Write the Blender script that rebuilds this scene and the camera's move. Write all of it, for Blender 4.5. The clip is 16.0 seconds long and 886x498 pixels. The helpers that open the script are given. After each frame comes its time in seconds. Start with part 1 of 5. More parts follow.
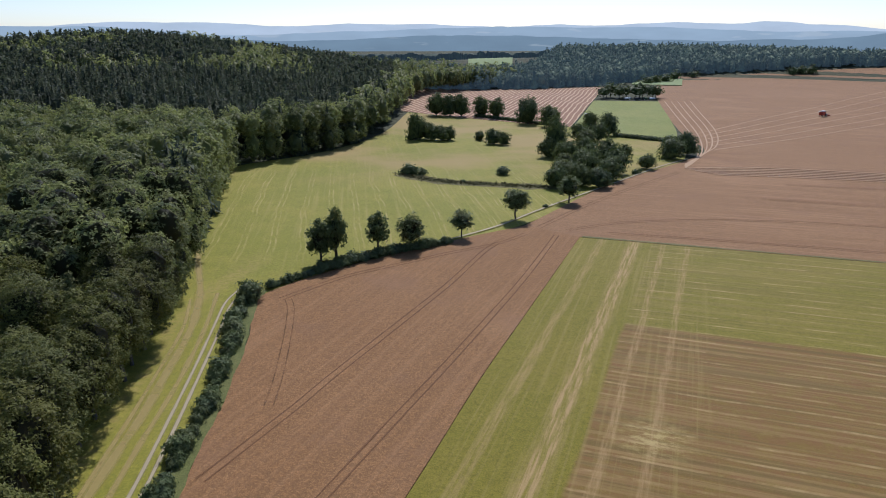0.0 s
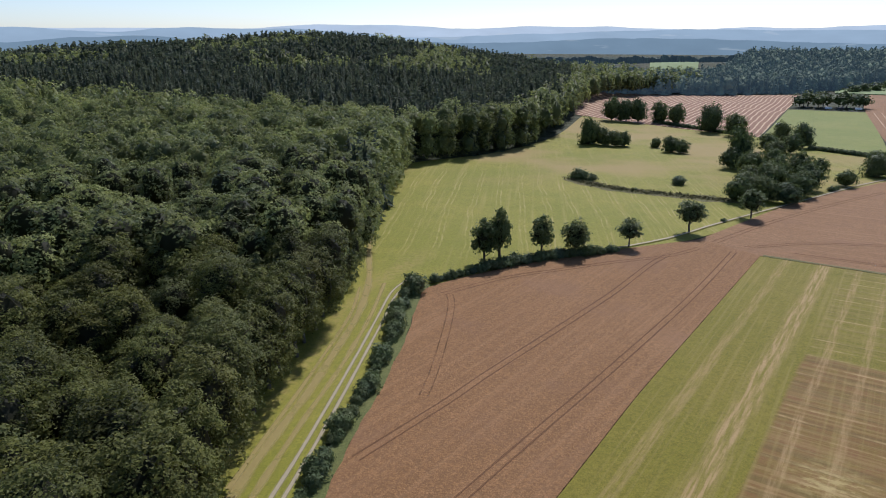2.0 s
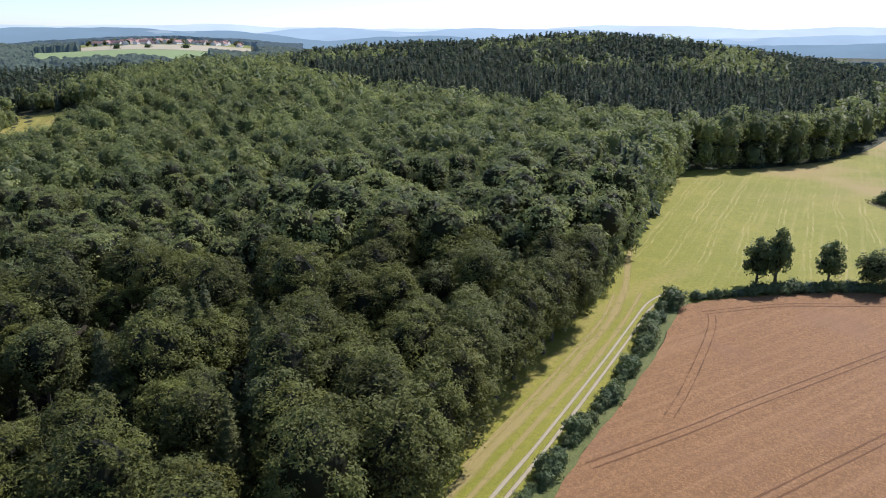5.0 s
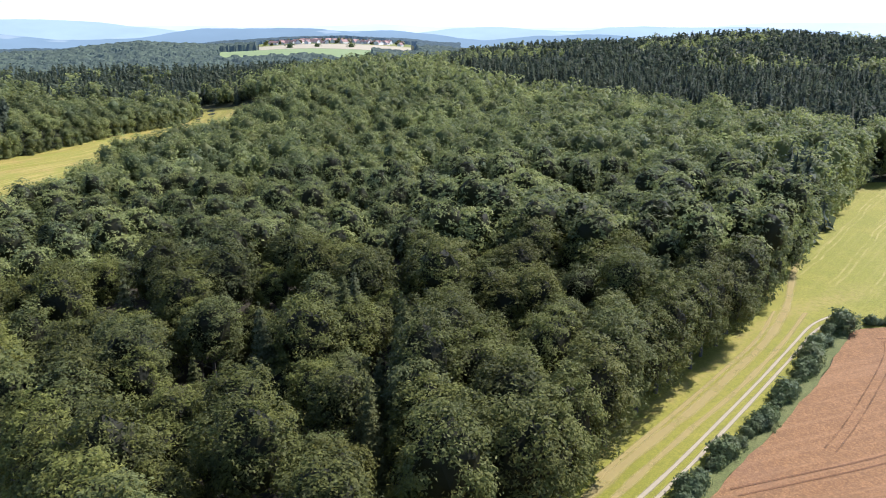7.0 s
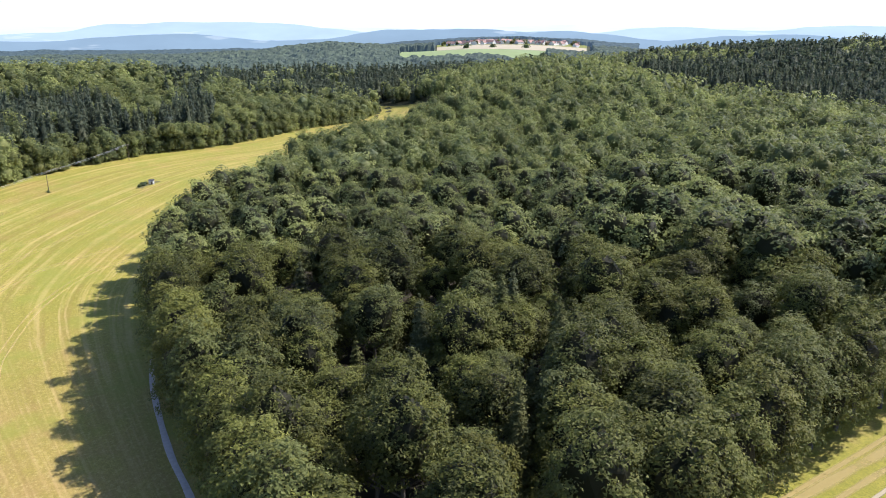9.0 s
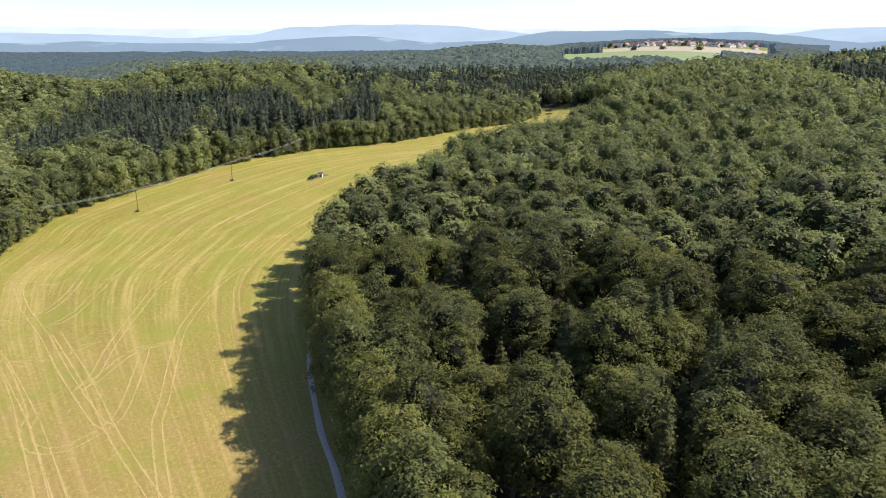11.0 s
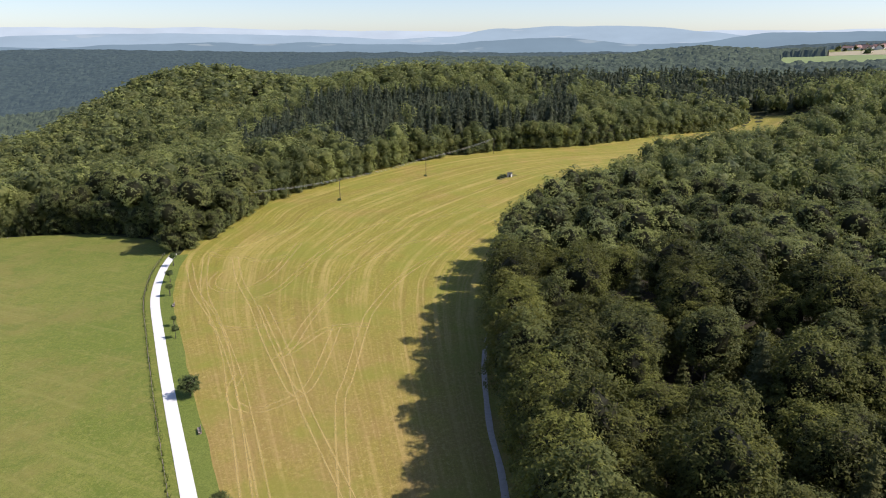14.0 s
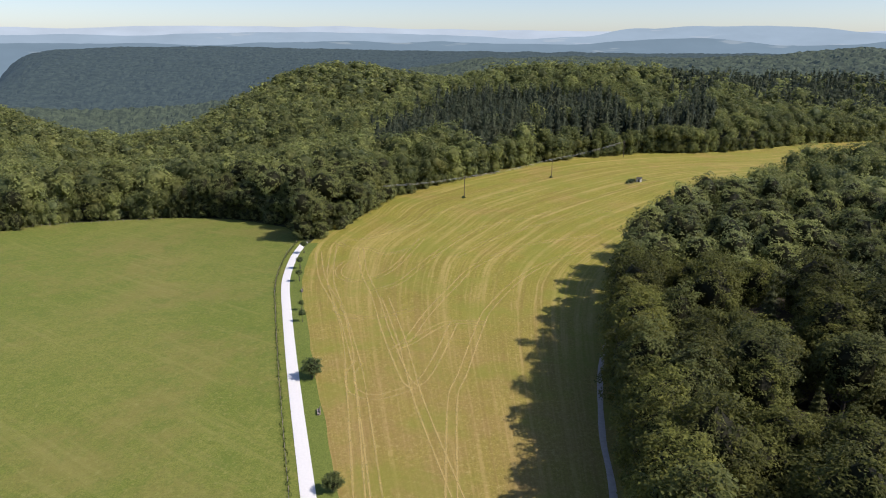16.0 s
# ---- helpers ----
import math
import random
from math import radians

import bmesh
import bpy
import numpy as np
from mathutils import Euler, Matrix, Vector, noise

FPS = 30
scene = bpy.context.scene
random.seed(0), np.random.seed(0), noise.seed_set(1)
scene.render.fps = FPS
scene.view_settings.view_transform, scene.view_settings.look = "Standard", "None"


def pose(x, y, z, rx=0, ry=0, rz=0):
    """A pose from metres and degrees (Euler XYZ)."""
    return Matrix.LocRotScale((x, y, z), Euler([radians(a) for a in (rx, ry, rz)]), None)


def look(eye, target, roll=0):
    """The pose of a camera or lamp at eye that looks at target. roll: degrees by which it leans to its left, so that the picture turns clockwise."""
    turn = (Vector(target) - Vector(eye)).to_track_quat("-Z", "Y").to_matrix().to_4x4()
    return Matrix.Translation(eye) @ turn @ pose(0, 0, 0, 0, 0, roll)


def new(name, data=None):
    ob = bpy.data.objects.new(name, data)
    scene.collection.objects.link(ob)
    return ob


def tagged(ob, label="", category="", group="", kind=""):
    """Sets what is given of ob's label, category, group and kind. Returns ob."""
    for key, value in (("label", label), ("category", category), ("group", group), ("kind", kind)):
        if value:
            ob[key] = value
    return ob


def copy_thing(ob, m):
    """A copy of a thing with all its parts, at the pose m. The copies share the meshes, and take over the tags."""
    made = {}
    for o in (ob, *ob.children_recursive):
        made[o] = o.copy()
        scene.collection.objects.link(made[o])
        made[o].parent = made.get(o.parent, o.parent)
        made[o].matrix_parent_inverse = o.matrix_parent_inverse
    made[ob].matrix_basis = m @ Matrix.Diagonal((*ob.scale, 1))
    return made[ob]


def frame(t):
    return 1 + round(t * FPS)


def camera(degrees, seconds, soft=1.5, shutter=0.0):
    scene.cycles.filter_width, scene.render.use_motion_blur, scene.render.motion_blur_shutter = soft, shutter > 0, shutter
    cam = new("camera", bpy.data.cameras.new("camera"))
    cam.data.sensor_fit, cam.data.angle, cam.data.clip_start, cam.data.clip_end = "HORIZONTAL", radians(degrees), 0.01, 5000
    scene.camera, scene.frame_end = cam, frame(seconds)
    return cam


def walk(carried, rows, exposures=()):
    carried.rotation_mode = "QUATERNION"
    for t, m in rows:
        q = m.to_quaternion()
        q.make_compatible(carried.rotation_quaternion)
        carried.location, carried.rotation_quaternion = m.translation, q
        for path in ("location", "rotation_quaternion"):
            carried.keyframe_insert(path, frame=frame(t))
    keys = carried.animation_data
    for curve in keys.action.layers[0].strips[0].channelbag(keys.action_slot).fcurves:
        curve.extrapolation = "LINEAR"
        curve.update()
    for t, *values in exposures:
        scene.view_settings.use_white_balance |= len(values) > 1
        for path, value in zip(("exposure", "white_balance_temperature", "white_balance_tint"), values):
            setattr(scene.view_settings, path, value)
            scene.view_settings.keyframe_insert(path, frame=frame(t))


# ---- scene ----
cam = camera(64.9, 16.0, soft=1.0)
ROWS = [
    (0.0, pose(0, 0, 70, 72.88, 0.15, -0.00)),
    (0.5, pose(0, 0, 70, 72.96, 0.12, 3.93)),
    (1.0, pose(0, 0, 70, 73.00, 0.11, 7.44)),
    (1.5, pose(0, 0, 70, 73.04, 0.01, 11.13)),
    (2.0, pose(0, 0, 70, 73.08, -0.05, 14.03)),
    (2.5, pose(0, 0, 70, 73.09, -0.11, 17.72)),
    (3.0, pose(0, 0, 70, 73.07, -0.20, 21.32)),
    (3.5, pose(0, 0, 70, 73.11, -0.17, 25.18)),
    (4.0, pose(0, 0, 70, 73.12, -0.24, 28.80)),
    (4.5, pose(0, 0, 70, 73.09, -0.32, 32.63)),
    (7.0, pose(0, 0, 70, 72.94, -0.11, 48.37)),
    (7.5, pose(0, 0, 70, 72.90, -0.10, 52.01)),
    (8.0, pose(0, 0, 70, 72.94, -0.05, 54.98)),
    (8.5, pose(0, 0, 70, 72.96, -0.03, 58.59)),
    (11.0, pose(0, 0, 70, 73.12, 0.09, 75.03)),
    (11.5, pose(0, 0, 70, 73.18, 0.08, 78.51)),
    (12.0, pose(0, 0, 70, 73.22, 0.00, 81.40)),
    (12.5, pose(0, 0, 70, 73.25, 0.01, 83.71)),
    (13.0, pose(0, 0, 70, 73.26, -0.01, 85.96)),
    (13.5, pose(0, 0, 70, 73.28, 0.01, 88.20)),
    (14.0, pose(0, 0, 70, 73.25, 0.03, 90.67)),
    (14.5, pose(0, 0, 70, 73.22, 0.02, 92.93)),
    (15.0, pose(0, 0, 70, 73.20, -0.08, 95.93)),
    (15.5, pose(0, 0, 70, 73.19, -0.13, 98.38)),
    (16.0, pose(0, 0, 70, 73.19, -0.28, 101.11)),
]
EXPOSURES = [(0.0, 0.0, 5750, 16), (3.5, 0.2, 5750, 17), (7.0, 1.02, 5700, 19), (8.5, 1.06, 5850, 19), (11.0, 0.82, 6300, 19), (12.5, 0.62, 6400, 19), (16.0, 0.2, 6350, 18)]
walk(cam, ROWS, EXPOSURES)

# ---- light ----
SUN_AZ, SUN_EL = -7.0, 47.0          # degrees: left of +y, above the ground
world = bpy.data.worlds.new("world")
scene.world = world
world.use_nodes = True
wn = world.node_tree.nodes
sky = wn.new("ShaderNodeTexSky")
sky.sky_type = "NISHITA"
sky.sun_disc = False
sky.sun_elevation = radians(SUN_EL)
sky.sun_rotation = radians(-SUN_AZ)
sky.air_density, sky.dust_density, sky.ozone_density, sky.altitude = 0.85, 0.8, 2.1, 700
world.node_tree.links.new(sky.outputs[0], wn["Background"].inputs[0])
wn["Background"].inputs[1].default_value = 0.116
sun = new("sun", bpy.data.lights.new("sun", "SUN"))
sun.data.energy, sun.data.angle, sun.data.color = 4.3, radians(0.53), (1.0, 0.95, 0.87)
sa, se = radians(SUN_AZ), radians(SUN_EL)
sun.matrix_world = look((-math.sin(sa) * math.cos(se) * 900, math.cos(sa) * math.cos(se) * 900, math.sin(se) * 900), (0, 0, 0))


# ---- small tools ----
def hills(x, y):
    """Height of the land: broad bumps set by bearing and distance from the middle of the plateau."""
    x, y = np.asarray(x, float), np.asarray(y, float)
    az, d = np.degrees(np.arctan2(-x, y)), np.hypot(x, y)
    z = np.zeros_like(d)
    for a0, d0, wa, wd, up in BUMPS:
        z = z + up * np.exp(-((az - a0) / wa) ** 2 - ((d - d0) / wd) ** 2)
    z = z * np.clip((d - 40) / 180, 0, 1) ** 2
    return z + 0.5 * np.sin(x / 61) * np.sin(y / 53) * np.clip((d - 250) / 300, 0, 1)


BUMPS = [
    (24, 1000, 16, 320, 48), (42, 950, 8, 260, 16), (54, 660, 9.5, 230, 25), (68, 720, 6, 170, -8), (98, 670, 8, 120, 25), (86, 670, 8, 120, 21),
    (57, 2500, 12, 1150, 51), (-15, 1435, 25, 145, 28), (71, 1600, 5, 350, 25), (61, 1680, 7, 300, 7), (61, 1150, 8, 110, -9), (78, 1500, 7, 400, 14),
    (125, 1500, 18, 650, -170), (110, 950, 7, 220, 52), (135, 800, 5, 200, 26), (120, 2900, 12, 600, 20), (95, 1700, 12, 500, 16),
    (122, 520, 13, 110, -34), (116, 850, 5, 200, 18), (106, 720, 7, 100, -24), (137, 2900, 3.6, 600, -400),
]


def hill(x, y):
    return float(hills(x, y))


def mesh_from(name, verts, faces, mats=(), smooth=False, tint=None, uv=None):
    """A mesh out of numpy arrays; the faces all have the same number of corners."""
    verts, faces = np.asarray(verts, np.float32), np.asarray(faces, np.int32)
    k = faces.shape[1]
    me = bpy.data.meshes.new(name)
    me.vertices.add(len(verts))
    me.vertices.foreach_set("co", verts.ravel())
    me.loops.add(faces.size)
    me.loops.foreach_set("vertex_index", faces.ravel())
    me.polygons.add(len(faces))
    me.polygons.foreach_set("loop_start", np.arange(0, faces.size, k, dtype=np.int32))
    me.polygons.foreach_set("use_smooth", np.full(len(faces), smooth))
    if tint is not None:
        me.attributes.new("tint", "FLOAT", "POINT").data.foreach_set("value", np.asarray(tint, np.float32))
    if uv is not None:
        lay = me.uv_layers.new(name="UVMap")
        lay.data.foreach_set("uv", np.asarray(uv, np.float32)[faces.ravel()].ravel())
    for m in mats:
        me.materials.append(m)
    me.update(calc_edges=True)
    return me


def part(name, data, parent, label=""):
    ob = new(name, data)
    ob.parent = parent
    return tagged(ob, label)


def curve(points, n):
    """n points at even steps on a smooth line through the given ones."""
    p = np.array(points, float)
    p = np.vstack([2 * p[0] - p[1], p, 2 * p[-1] - p[-2]])
    out = []
    for i in range(1, len(p) - 2):
        for s in np.linspace(0, 1, 24, endpoint=False):
            a, b, c, d = p[i - 1:i + 3]
            out.append(0.5 * (2 * b + (c - a) * s + (2 * a - 5 * b + 4 * c - d) * s * s + (3 * b - a - 3 * c + d) * s ** 3))
    out = np.array(out + [p[-2]])
    run = np.concatenate([[0], np.cumsum(np.hypot(*np.diff(out, axis=0).T))])
    at = np.linspace(0, run[-1], n)
    return np.stack([np.interp(at, run, out[:, 0]), np.interp(at, run, out[:, 1])], 1)


def loft(name, left, right, n, m, up, mat, label, category, kind="structure", skirt=0.5, origin=None, turn=0.0):
    """A field between two edge lines, laid over the land, with its sides going down into the ground. UV: metres across and along."""
    a, b = curve(left, n), curve(right, n)
    f = np.linspace(0, 1, m)[None, :, None]
    g = a[:, None] * (1 - f) + b[:, None] * f
    x, y = g[..., 0], g[..., 1]
    z = hills(x, y) + up
    v = np.stack([x, y, z], -1).reshape(-1, 3)
    width = np.hypot(*(b - a).T)
    uu = (f[..., 0] * np.median(width)) * np.ones((n, 1))
    mid = (a + b) / 2
    run = np.concatenate([[0], np.cumsum(np.hypot(*np.diff(mid, axis=0).T))])
    uv = np.stack([uu, run[:, None] * np.ones((1, m))], -1).reshape(-1, 2)
    i = np.arange(n * m).reshape(n, m)
    q = np.stack([i[:-1, :-1], i[:-1, 1:], i[1:, 1:], i[1:, :-1]], -1).reshape(-1, 4)
    rim = np.concatenate([i[0, :], i[1:, -1], i[-1, -2::-1], i[-2:0:-1, 0]])
    low = v[rim] - (0, 0, skirt + up)
    h_ = np.arange(len(rim)) + len(v)
    j = h_ + len(rim)
    side = np.stack([h_, j, np.roll(j, -1), np.roll(h_, -1)], -1)
    v, uv, q = np.vstack([v, v[rim], low]), np.vstack([uv, uv[rim], uv[rim]]), np.vstack([q, side])
    # faces look upwards
    e = v[q[0]]
    if np.cross(e[1] - e[0], e[2] - e[0])[2] < 0:
        q = q[:, ::-1]
    pivot = Matrix.Identity(4)
    if origin:
        pivot = pose(origin[0], origin[1], 0, 0, 0, turn)
        inv = np.array(pivot.inverted())
        v = v @ inv[:3, :3].T + inv[:3, 3]
    ob = new(name, mesh_from(name, v, q, [mat], True, uv=uv))
    ob.matrix_world = pivot
    return tagged(ob, label, category, kind=kind)


def ribbon_mesh(name, points, width, up, mat, step=4.0, thick=0.25, wobble=0.0):
    """A band laid along a line over the land, a little thick."""
    p = np.array(points, float)
    n = max(6, int(np.hypot(*np.diff(p, axis=0).T).sum() / step))
    c = curve(points, n)
    t = np.gradient(c, axis=0)
    t /= np.hypot(*t.T)[:, None]
    nor = np.stack([-t[:, 1], t[:, 0]], 1)
    w = width / 2 * (1 + wobble * np.array([noise.noise((k * 0.37, width * 9, p[0][0])) for k in range(n)]))[:, None]
    lines = []
    for s, dz in ((-1, -thick), (-0.96, 0.0), (-0.3, 0.02), (0.3, 0.02), (0.96, 0.0), (1, -thick)):
        q = c + nor * w * s
        lines.append(np.column_stack([q, hills(q[:, 0], q[:, 1]) + up + dz]))
    v = np.stack(lines, 1)
    k = v.shape[1]
    run = np.concatenate([[0], np.cumsum(np.hypot(*np.diff(c, axis=0).T))])
    uv = np.stack([np.array([0, 0.02, 0.35, 0.65, 0.98, 1])[None, :] * np.ones((n, 1)), run[:, None] * np.ones((1, k))], -1).reshape(-1, 2)
    i = np.arange(n * k).reshape(n, k)
    q = np.stack([i[:-1, :-1], i[1:, :-1], i[1:, 1:], i[:-1, 1:]], -1).reshape(-1, 4)[:, ::-1]
    return mesh_from(name, v.reshape(-1, 3), q, [mat], False, uv=uv)


# ---- materials ----
class Nodes:
    """A short way to write node materials."""

    def __init__(self, name):
        self.mat = bpy.data.materials.new(name)
        self.mat.use_nodes = True
        self.t = self.mat.node_tree
        self.bsdf = self.t.nodes["Principled BSDF"]
        self.coord = self.t.nodes.new("ShaderNodeTexCoord")

    def link(self, value, socket):
        if isinstance(value, bpy.types.NodeSocket):
            self.t.links.new(value, socket)
        elif value is not None:
            socket.default_value = value

    def obj(self):
        return self.coord.outputs["Object"]

    def uv(self):
        return self.coord.outputs["UV"]

    def map(self, vec, scale=(1, 1, 1), turn=0.0):
        n = self.t.nodes.new("ShaderNodeMapping")
        self.link(vec, n.inputs[0])
        n.inputs["Scale"].default_value, n.inputs["Rotation"].default_value = scale, (0, 0, radians(turn))
        return n.outputs[0]

    def noise(self, vec, scale, detail=3.0, rough=0.55):
        n = self.t.nodes.new("ShaderNodeTexNoise")
        self.link(vec, n.inputs["Vector"])
        n.inputs["Scale"].default_value, n.inputs["Detail"].default_value, n.inputs["Roughness"].default_value = scale, detail, rough
        return n.outputs["Fac"]

    def math(self, op, a, b=None, c=None):
        n = self.t.nodes.new("ShaderNodeMath")
        n.operation = op
        for v, s in zip((a, b, c), n.inputs):
            self.link(v, s)
        return n.outputs[0]

    def xyz(self, vec):
        n = self.t.nodes.new("ShaderNodeSeparateXYZ")
        self.link(vec, n.inputs[0])
        return n.outputs[0], n.outputs[1], n.outputs[2]

    def band(self, v, lo, hi, a=0.0, b=1.0):
        n = self.t.nodes.new("ShaderNodeMapRange")
        n.interpolation_type = "SMOOTHSTEP"
        self.link(v, n.inputs[0])
        n.inputs[1].default_value, n.inputs[2].default_value, n.inputs[3].default_value, n.inputs[4].default_value = lo, hi, a, b
        return n.outputs[0]

    def mix(self, f, a, b):
        n = self.t.nodes.new("ShaderNodeMix")
        n.data_type = "RGBA"
        self.link(f, n.inputs[0])
        for v, s in ((a, n.inputs[6]), (b, n.inputs[7])):
            self.link((*v, 1) if isinstance(v, tuple) else v, s)
        return n.outputs[2]

    def attr(self, name):
        n = self.t.nodes.new("ShaderNodeAttribute")
        n.attribute_name = name
        return n.outputs["Fac"]

    def rnd(self):
        return self.t.nodes.new("ShaderNodeObjectInfo").outputs["Random"]

    def island(self):
        return self.t.nodes.new("ShaderNodeNewGeometry").outputs["Random Per Island"]

    def bump(self, height, strength, dist):
        n = self.t.nodes.new("ShaderNodeBump")
        self.link(height, n.inputs["Height"])
        n.inputs["Strength"].default_value, n.inputs["Distance"].default_value = strength, dist
        self.link(n.outputs[0], self.bsdf.inputs["Normal"])

    def done(self, color, rough=0.8, spec=0.2):
        self.link((*color, 1) if isinstance(color, tuple) else color, self.bsdf.inputs["Base Color"])
        self.link(rough, self.bsdf.inputs["Roughness"])
        self.bsdf.inputs["Specular IOR Level"].default_value = spec
        return self.mat


def stripes(n, v, period, width, soft=0.25):
    """1 on thin lines that come every period, 0 between."""
    f = n.math("PINGPONG", v, period / 2)
    return n.band(f, width * (1 - soft), width * (1 + soft), 1.0, 0.0)


def streaks(n, vec, along, across, lo=0.52, hi=0.7, turn=0.0):
    """Uneven fine lines: noise drawn out in one direction (vec's y)."""
    return n.band(n.noise(n.map(n.map(vec, (1, 1, 1), turn), (across, along, 1)), 1.0, 4, 0.6), lo, hi)


def plain(name, color, rough=0.7, metal=0.0, grain=0.15, scale=6.0):
    n = Nodes(name)
    k = n.noise(n.obj(), scale, 4)
    n.bsdf.inputs["Metallic"].default_value = metal
    return n.done(n.mix(k, tuple(c * (1 - grain) for c in color), tuple(min(1, c * (1 + grain)) for c in color)), rough)


def leaf_material(name, dark, light, warm, gloss=0.45, single=True, through_light=0.3):
    """Foliage that lets some light through; each tree and each clump differs a little."""
    n = Nodes(name)
    own = n.math("SUBTRACT", n.math("MULTIPLY", n.rnd(), 1.3), 0.2) if single else n.math("MULTIPLY", n.attr("tint"), 0.8)
    k = n.math("MAXIMUM", n.math("ADD", n.math("MULTIPLY", own, 0.55), n.math("MULTIPLY", n.attr("tint"), 0.45)), 0.0)
    c = n.mix(k, dark, light)
    # some trees are yellower, some greyer than the rest
    hue = n.math("FRACT", n.math("MULTIPLY", n.rnd(), 17.0)) if single else n.noise(n.obj(), 0.075, 2)
    c = n.mix(n.band(hue, *((0.0, 0.3) if single else (0.3, 0.44)), 0.45, 0.0), c, tuple(0.62 * v for v in warm))
    c = n.mix(n.band(hue, *((0.7, 1.0) if single else (0.56, 0.7)), 0.0, 0.5), c, (light[0] * 0.55, light[1] * 0.62, light[2] * 1.15))
    c = n.mix(n.band(n.island(), 0.6, 1.0, 0.0, 0.25), c, warm)
    if not single:
        c = n.mix(n.band(n.noise(n.obj(), 0.055, 2), 0.5, 0.7, 0.0, 0.3), c, (light[0] * 0.55, light[1] * 0.66, light[2] * 0.9))
    grain = n.noise(n.obj(), 1.4, 4, 0.7)
    c = n.mix(n.band(grain, 0.38, 0.64, 0.0, 0.3), c, tuple(v * 0.7 for v in dark))
    n.bump(n.noise(n.obj(), 1.6, 5, 0.72), 0.35, 0.3)
    # crown cores, tinted far below the leaves: inner twigs with their shade painted near-black
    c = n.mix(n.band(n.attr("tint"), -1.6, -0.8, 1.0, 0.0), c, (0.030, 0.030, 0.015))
    n.done(c, gloss + 0.1, 0.1)
    tr = n.t.nodes.new("ShaderNodeBsdfTranslucent")
    n.link(n.mix(0.3, c, (light[0] * 0.95, light[1] * 1.05, light[2] * 0.9)), tr.inputs[0])
    mx = n.t.nodes.new("ShaderNodeMixShader")
    mx.inputs[0].default_value = through_light
    n.t.links.new(n.bsdf.outputs[0], mx.inputs[1])
    n.t.links.new(tr.outputs[0], mx.inputs[2])
    n.t.links.new(mx.outputs[0], n.t.nodes["Material Output"].inputs[0])
    return n.mat


BEECH = leaf_material("beech_leaves", (0.042, 0.047, 0.015), (0.196, 0.206, 0.047), (0.32, 0.30, 0.062))
BEECH_WOOD = leaf_material("beech_wood_leaves", (0.088, 0.102, 0.040), (0.350, 0.376, 0.118), (0.45, 0.43, 0.135), single=False, through_light=0.42)
SPRUCE_WOOD = leaf_material("spruce_wood_needles", (0.062, 0.078, 0.048), (0.122, 0.140, 0.076), (0.17, 0.165, 0.088), 0.6, False, 0.36)
LARCH = leaf_material("young_spruce_needles", (0.085, 0.095, 0.034), (0.145, 0.15, 0.050), (0.20, 0.185, 0.065), 0.6)
FIELD_TREE = leaf_material("field_tree_leaves", (0.075, 0.105, 0.038), (0.145, 0.175, 0.055), (0.21, 0.22, 0.075))
HEDGE = leaf_material("hedge_leaves", (0.088, 0.120, 0.048), (0.170, 0.205, 0.084), (0.24, 0.25, 0.115))
BARK = plain("bark", (0.10, 0.085, 0.07), 0.9, 0, 0.4, 3)


def grass(name, lush, dry, stripe=None, amount=0.5):
    n = Nodes(name)
    p = n.obj()
    big, mid, fine = n.noise(p, 0.02, 3), n.noise(p, 0.15, 4), n.noise(p, 3.0, 3)
    k = n.math("ADD", n.math("MULTIPLY", big, 0.6), n.math("MULTIPLY", mid, 0.4))
    c = n.mix(n.band(k, 0.35, 0.68), lush, dry)
    c = n.mix(n.math("MULTIPLY", fine, 0.35), c, tuple(v * 0.55 for v in lush))
    tuft = n.noise(p, 0.8, 5, 0.65)
    c = n.mix(n.band(tuft, 0.4, 0.66, 0.0, 0.4), c, tuple(v * 0.6 for v in lush))
    blade = n.noise(p, 3.2, 4, 0.8)
    c = n.mix(n.band(blade, 0.40, 0.50, 0.5, 0.0), c, tuple(v * 0.42 for v in lush))
    c = n.mix(n.band(blade, 0.52, 0.64, 0.0, 0.4), c, tuple(v * 1.3 for v in dry))
    n.bump(tuft, 0.5, 0.25)
    return n, p, c


def wheat(name, ripe=(0.365, 0.195, 0.080), turn=22.0, lines=0.16):
    n, p, c = grass(name, tuple(v * f for v, f in zip(ripe, (0.835, 0.8, 0.75))), ripe)
    ears = n.noise(p, 1.6, 6, 0.75)
    c = n.mix(n.band(ears, 0.42, 0.58), tuple(v * 0.5 for v in ripe), c)
    c = n.mix(n.band(n.noise(p, 4.5, 3, 0.7), 0.42, 0.56, 0.42, 0.0), c, tuple(v * 0.4 for v in ripe))
    c = n.mix(n.math("MULTIPLY", streaks(n, p, 0.012, 0.7, 0.48, 0.68, turn), lines), c, (0.42, 0.245, 0.125))
    c = n.mix(n.math("MULTIPLY", streaks(n, p, 0.008, 0.22, 0.52, 0.68, turn), lines * 1.6), c, (0.22, 0.115, 0.05))
    c = n.mix(n.band(n.noise(p, 0.035, 5), 0.52, 0.68, 0.0, 0.45), c, (0.21, 0.115, 0.06))
    c = n.mix(n.band(n.noise(p, 0.009, 3), 0.54, 0.7, 0.0, 0.22), c, (0.40, 0.235, 0.12))
    n.bump(ears, 0.6, 0.25)
    return n.done(c, 0.9)


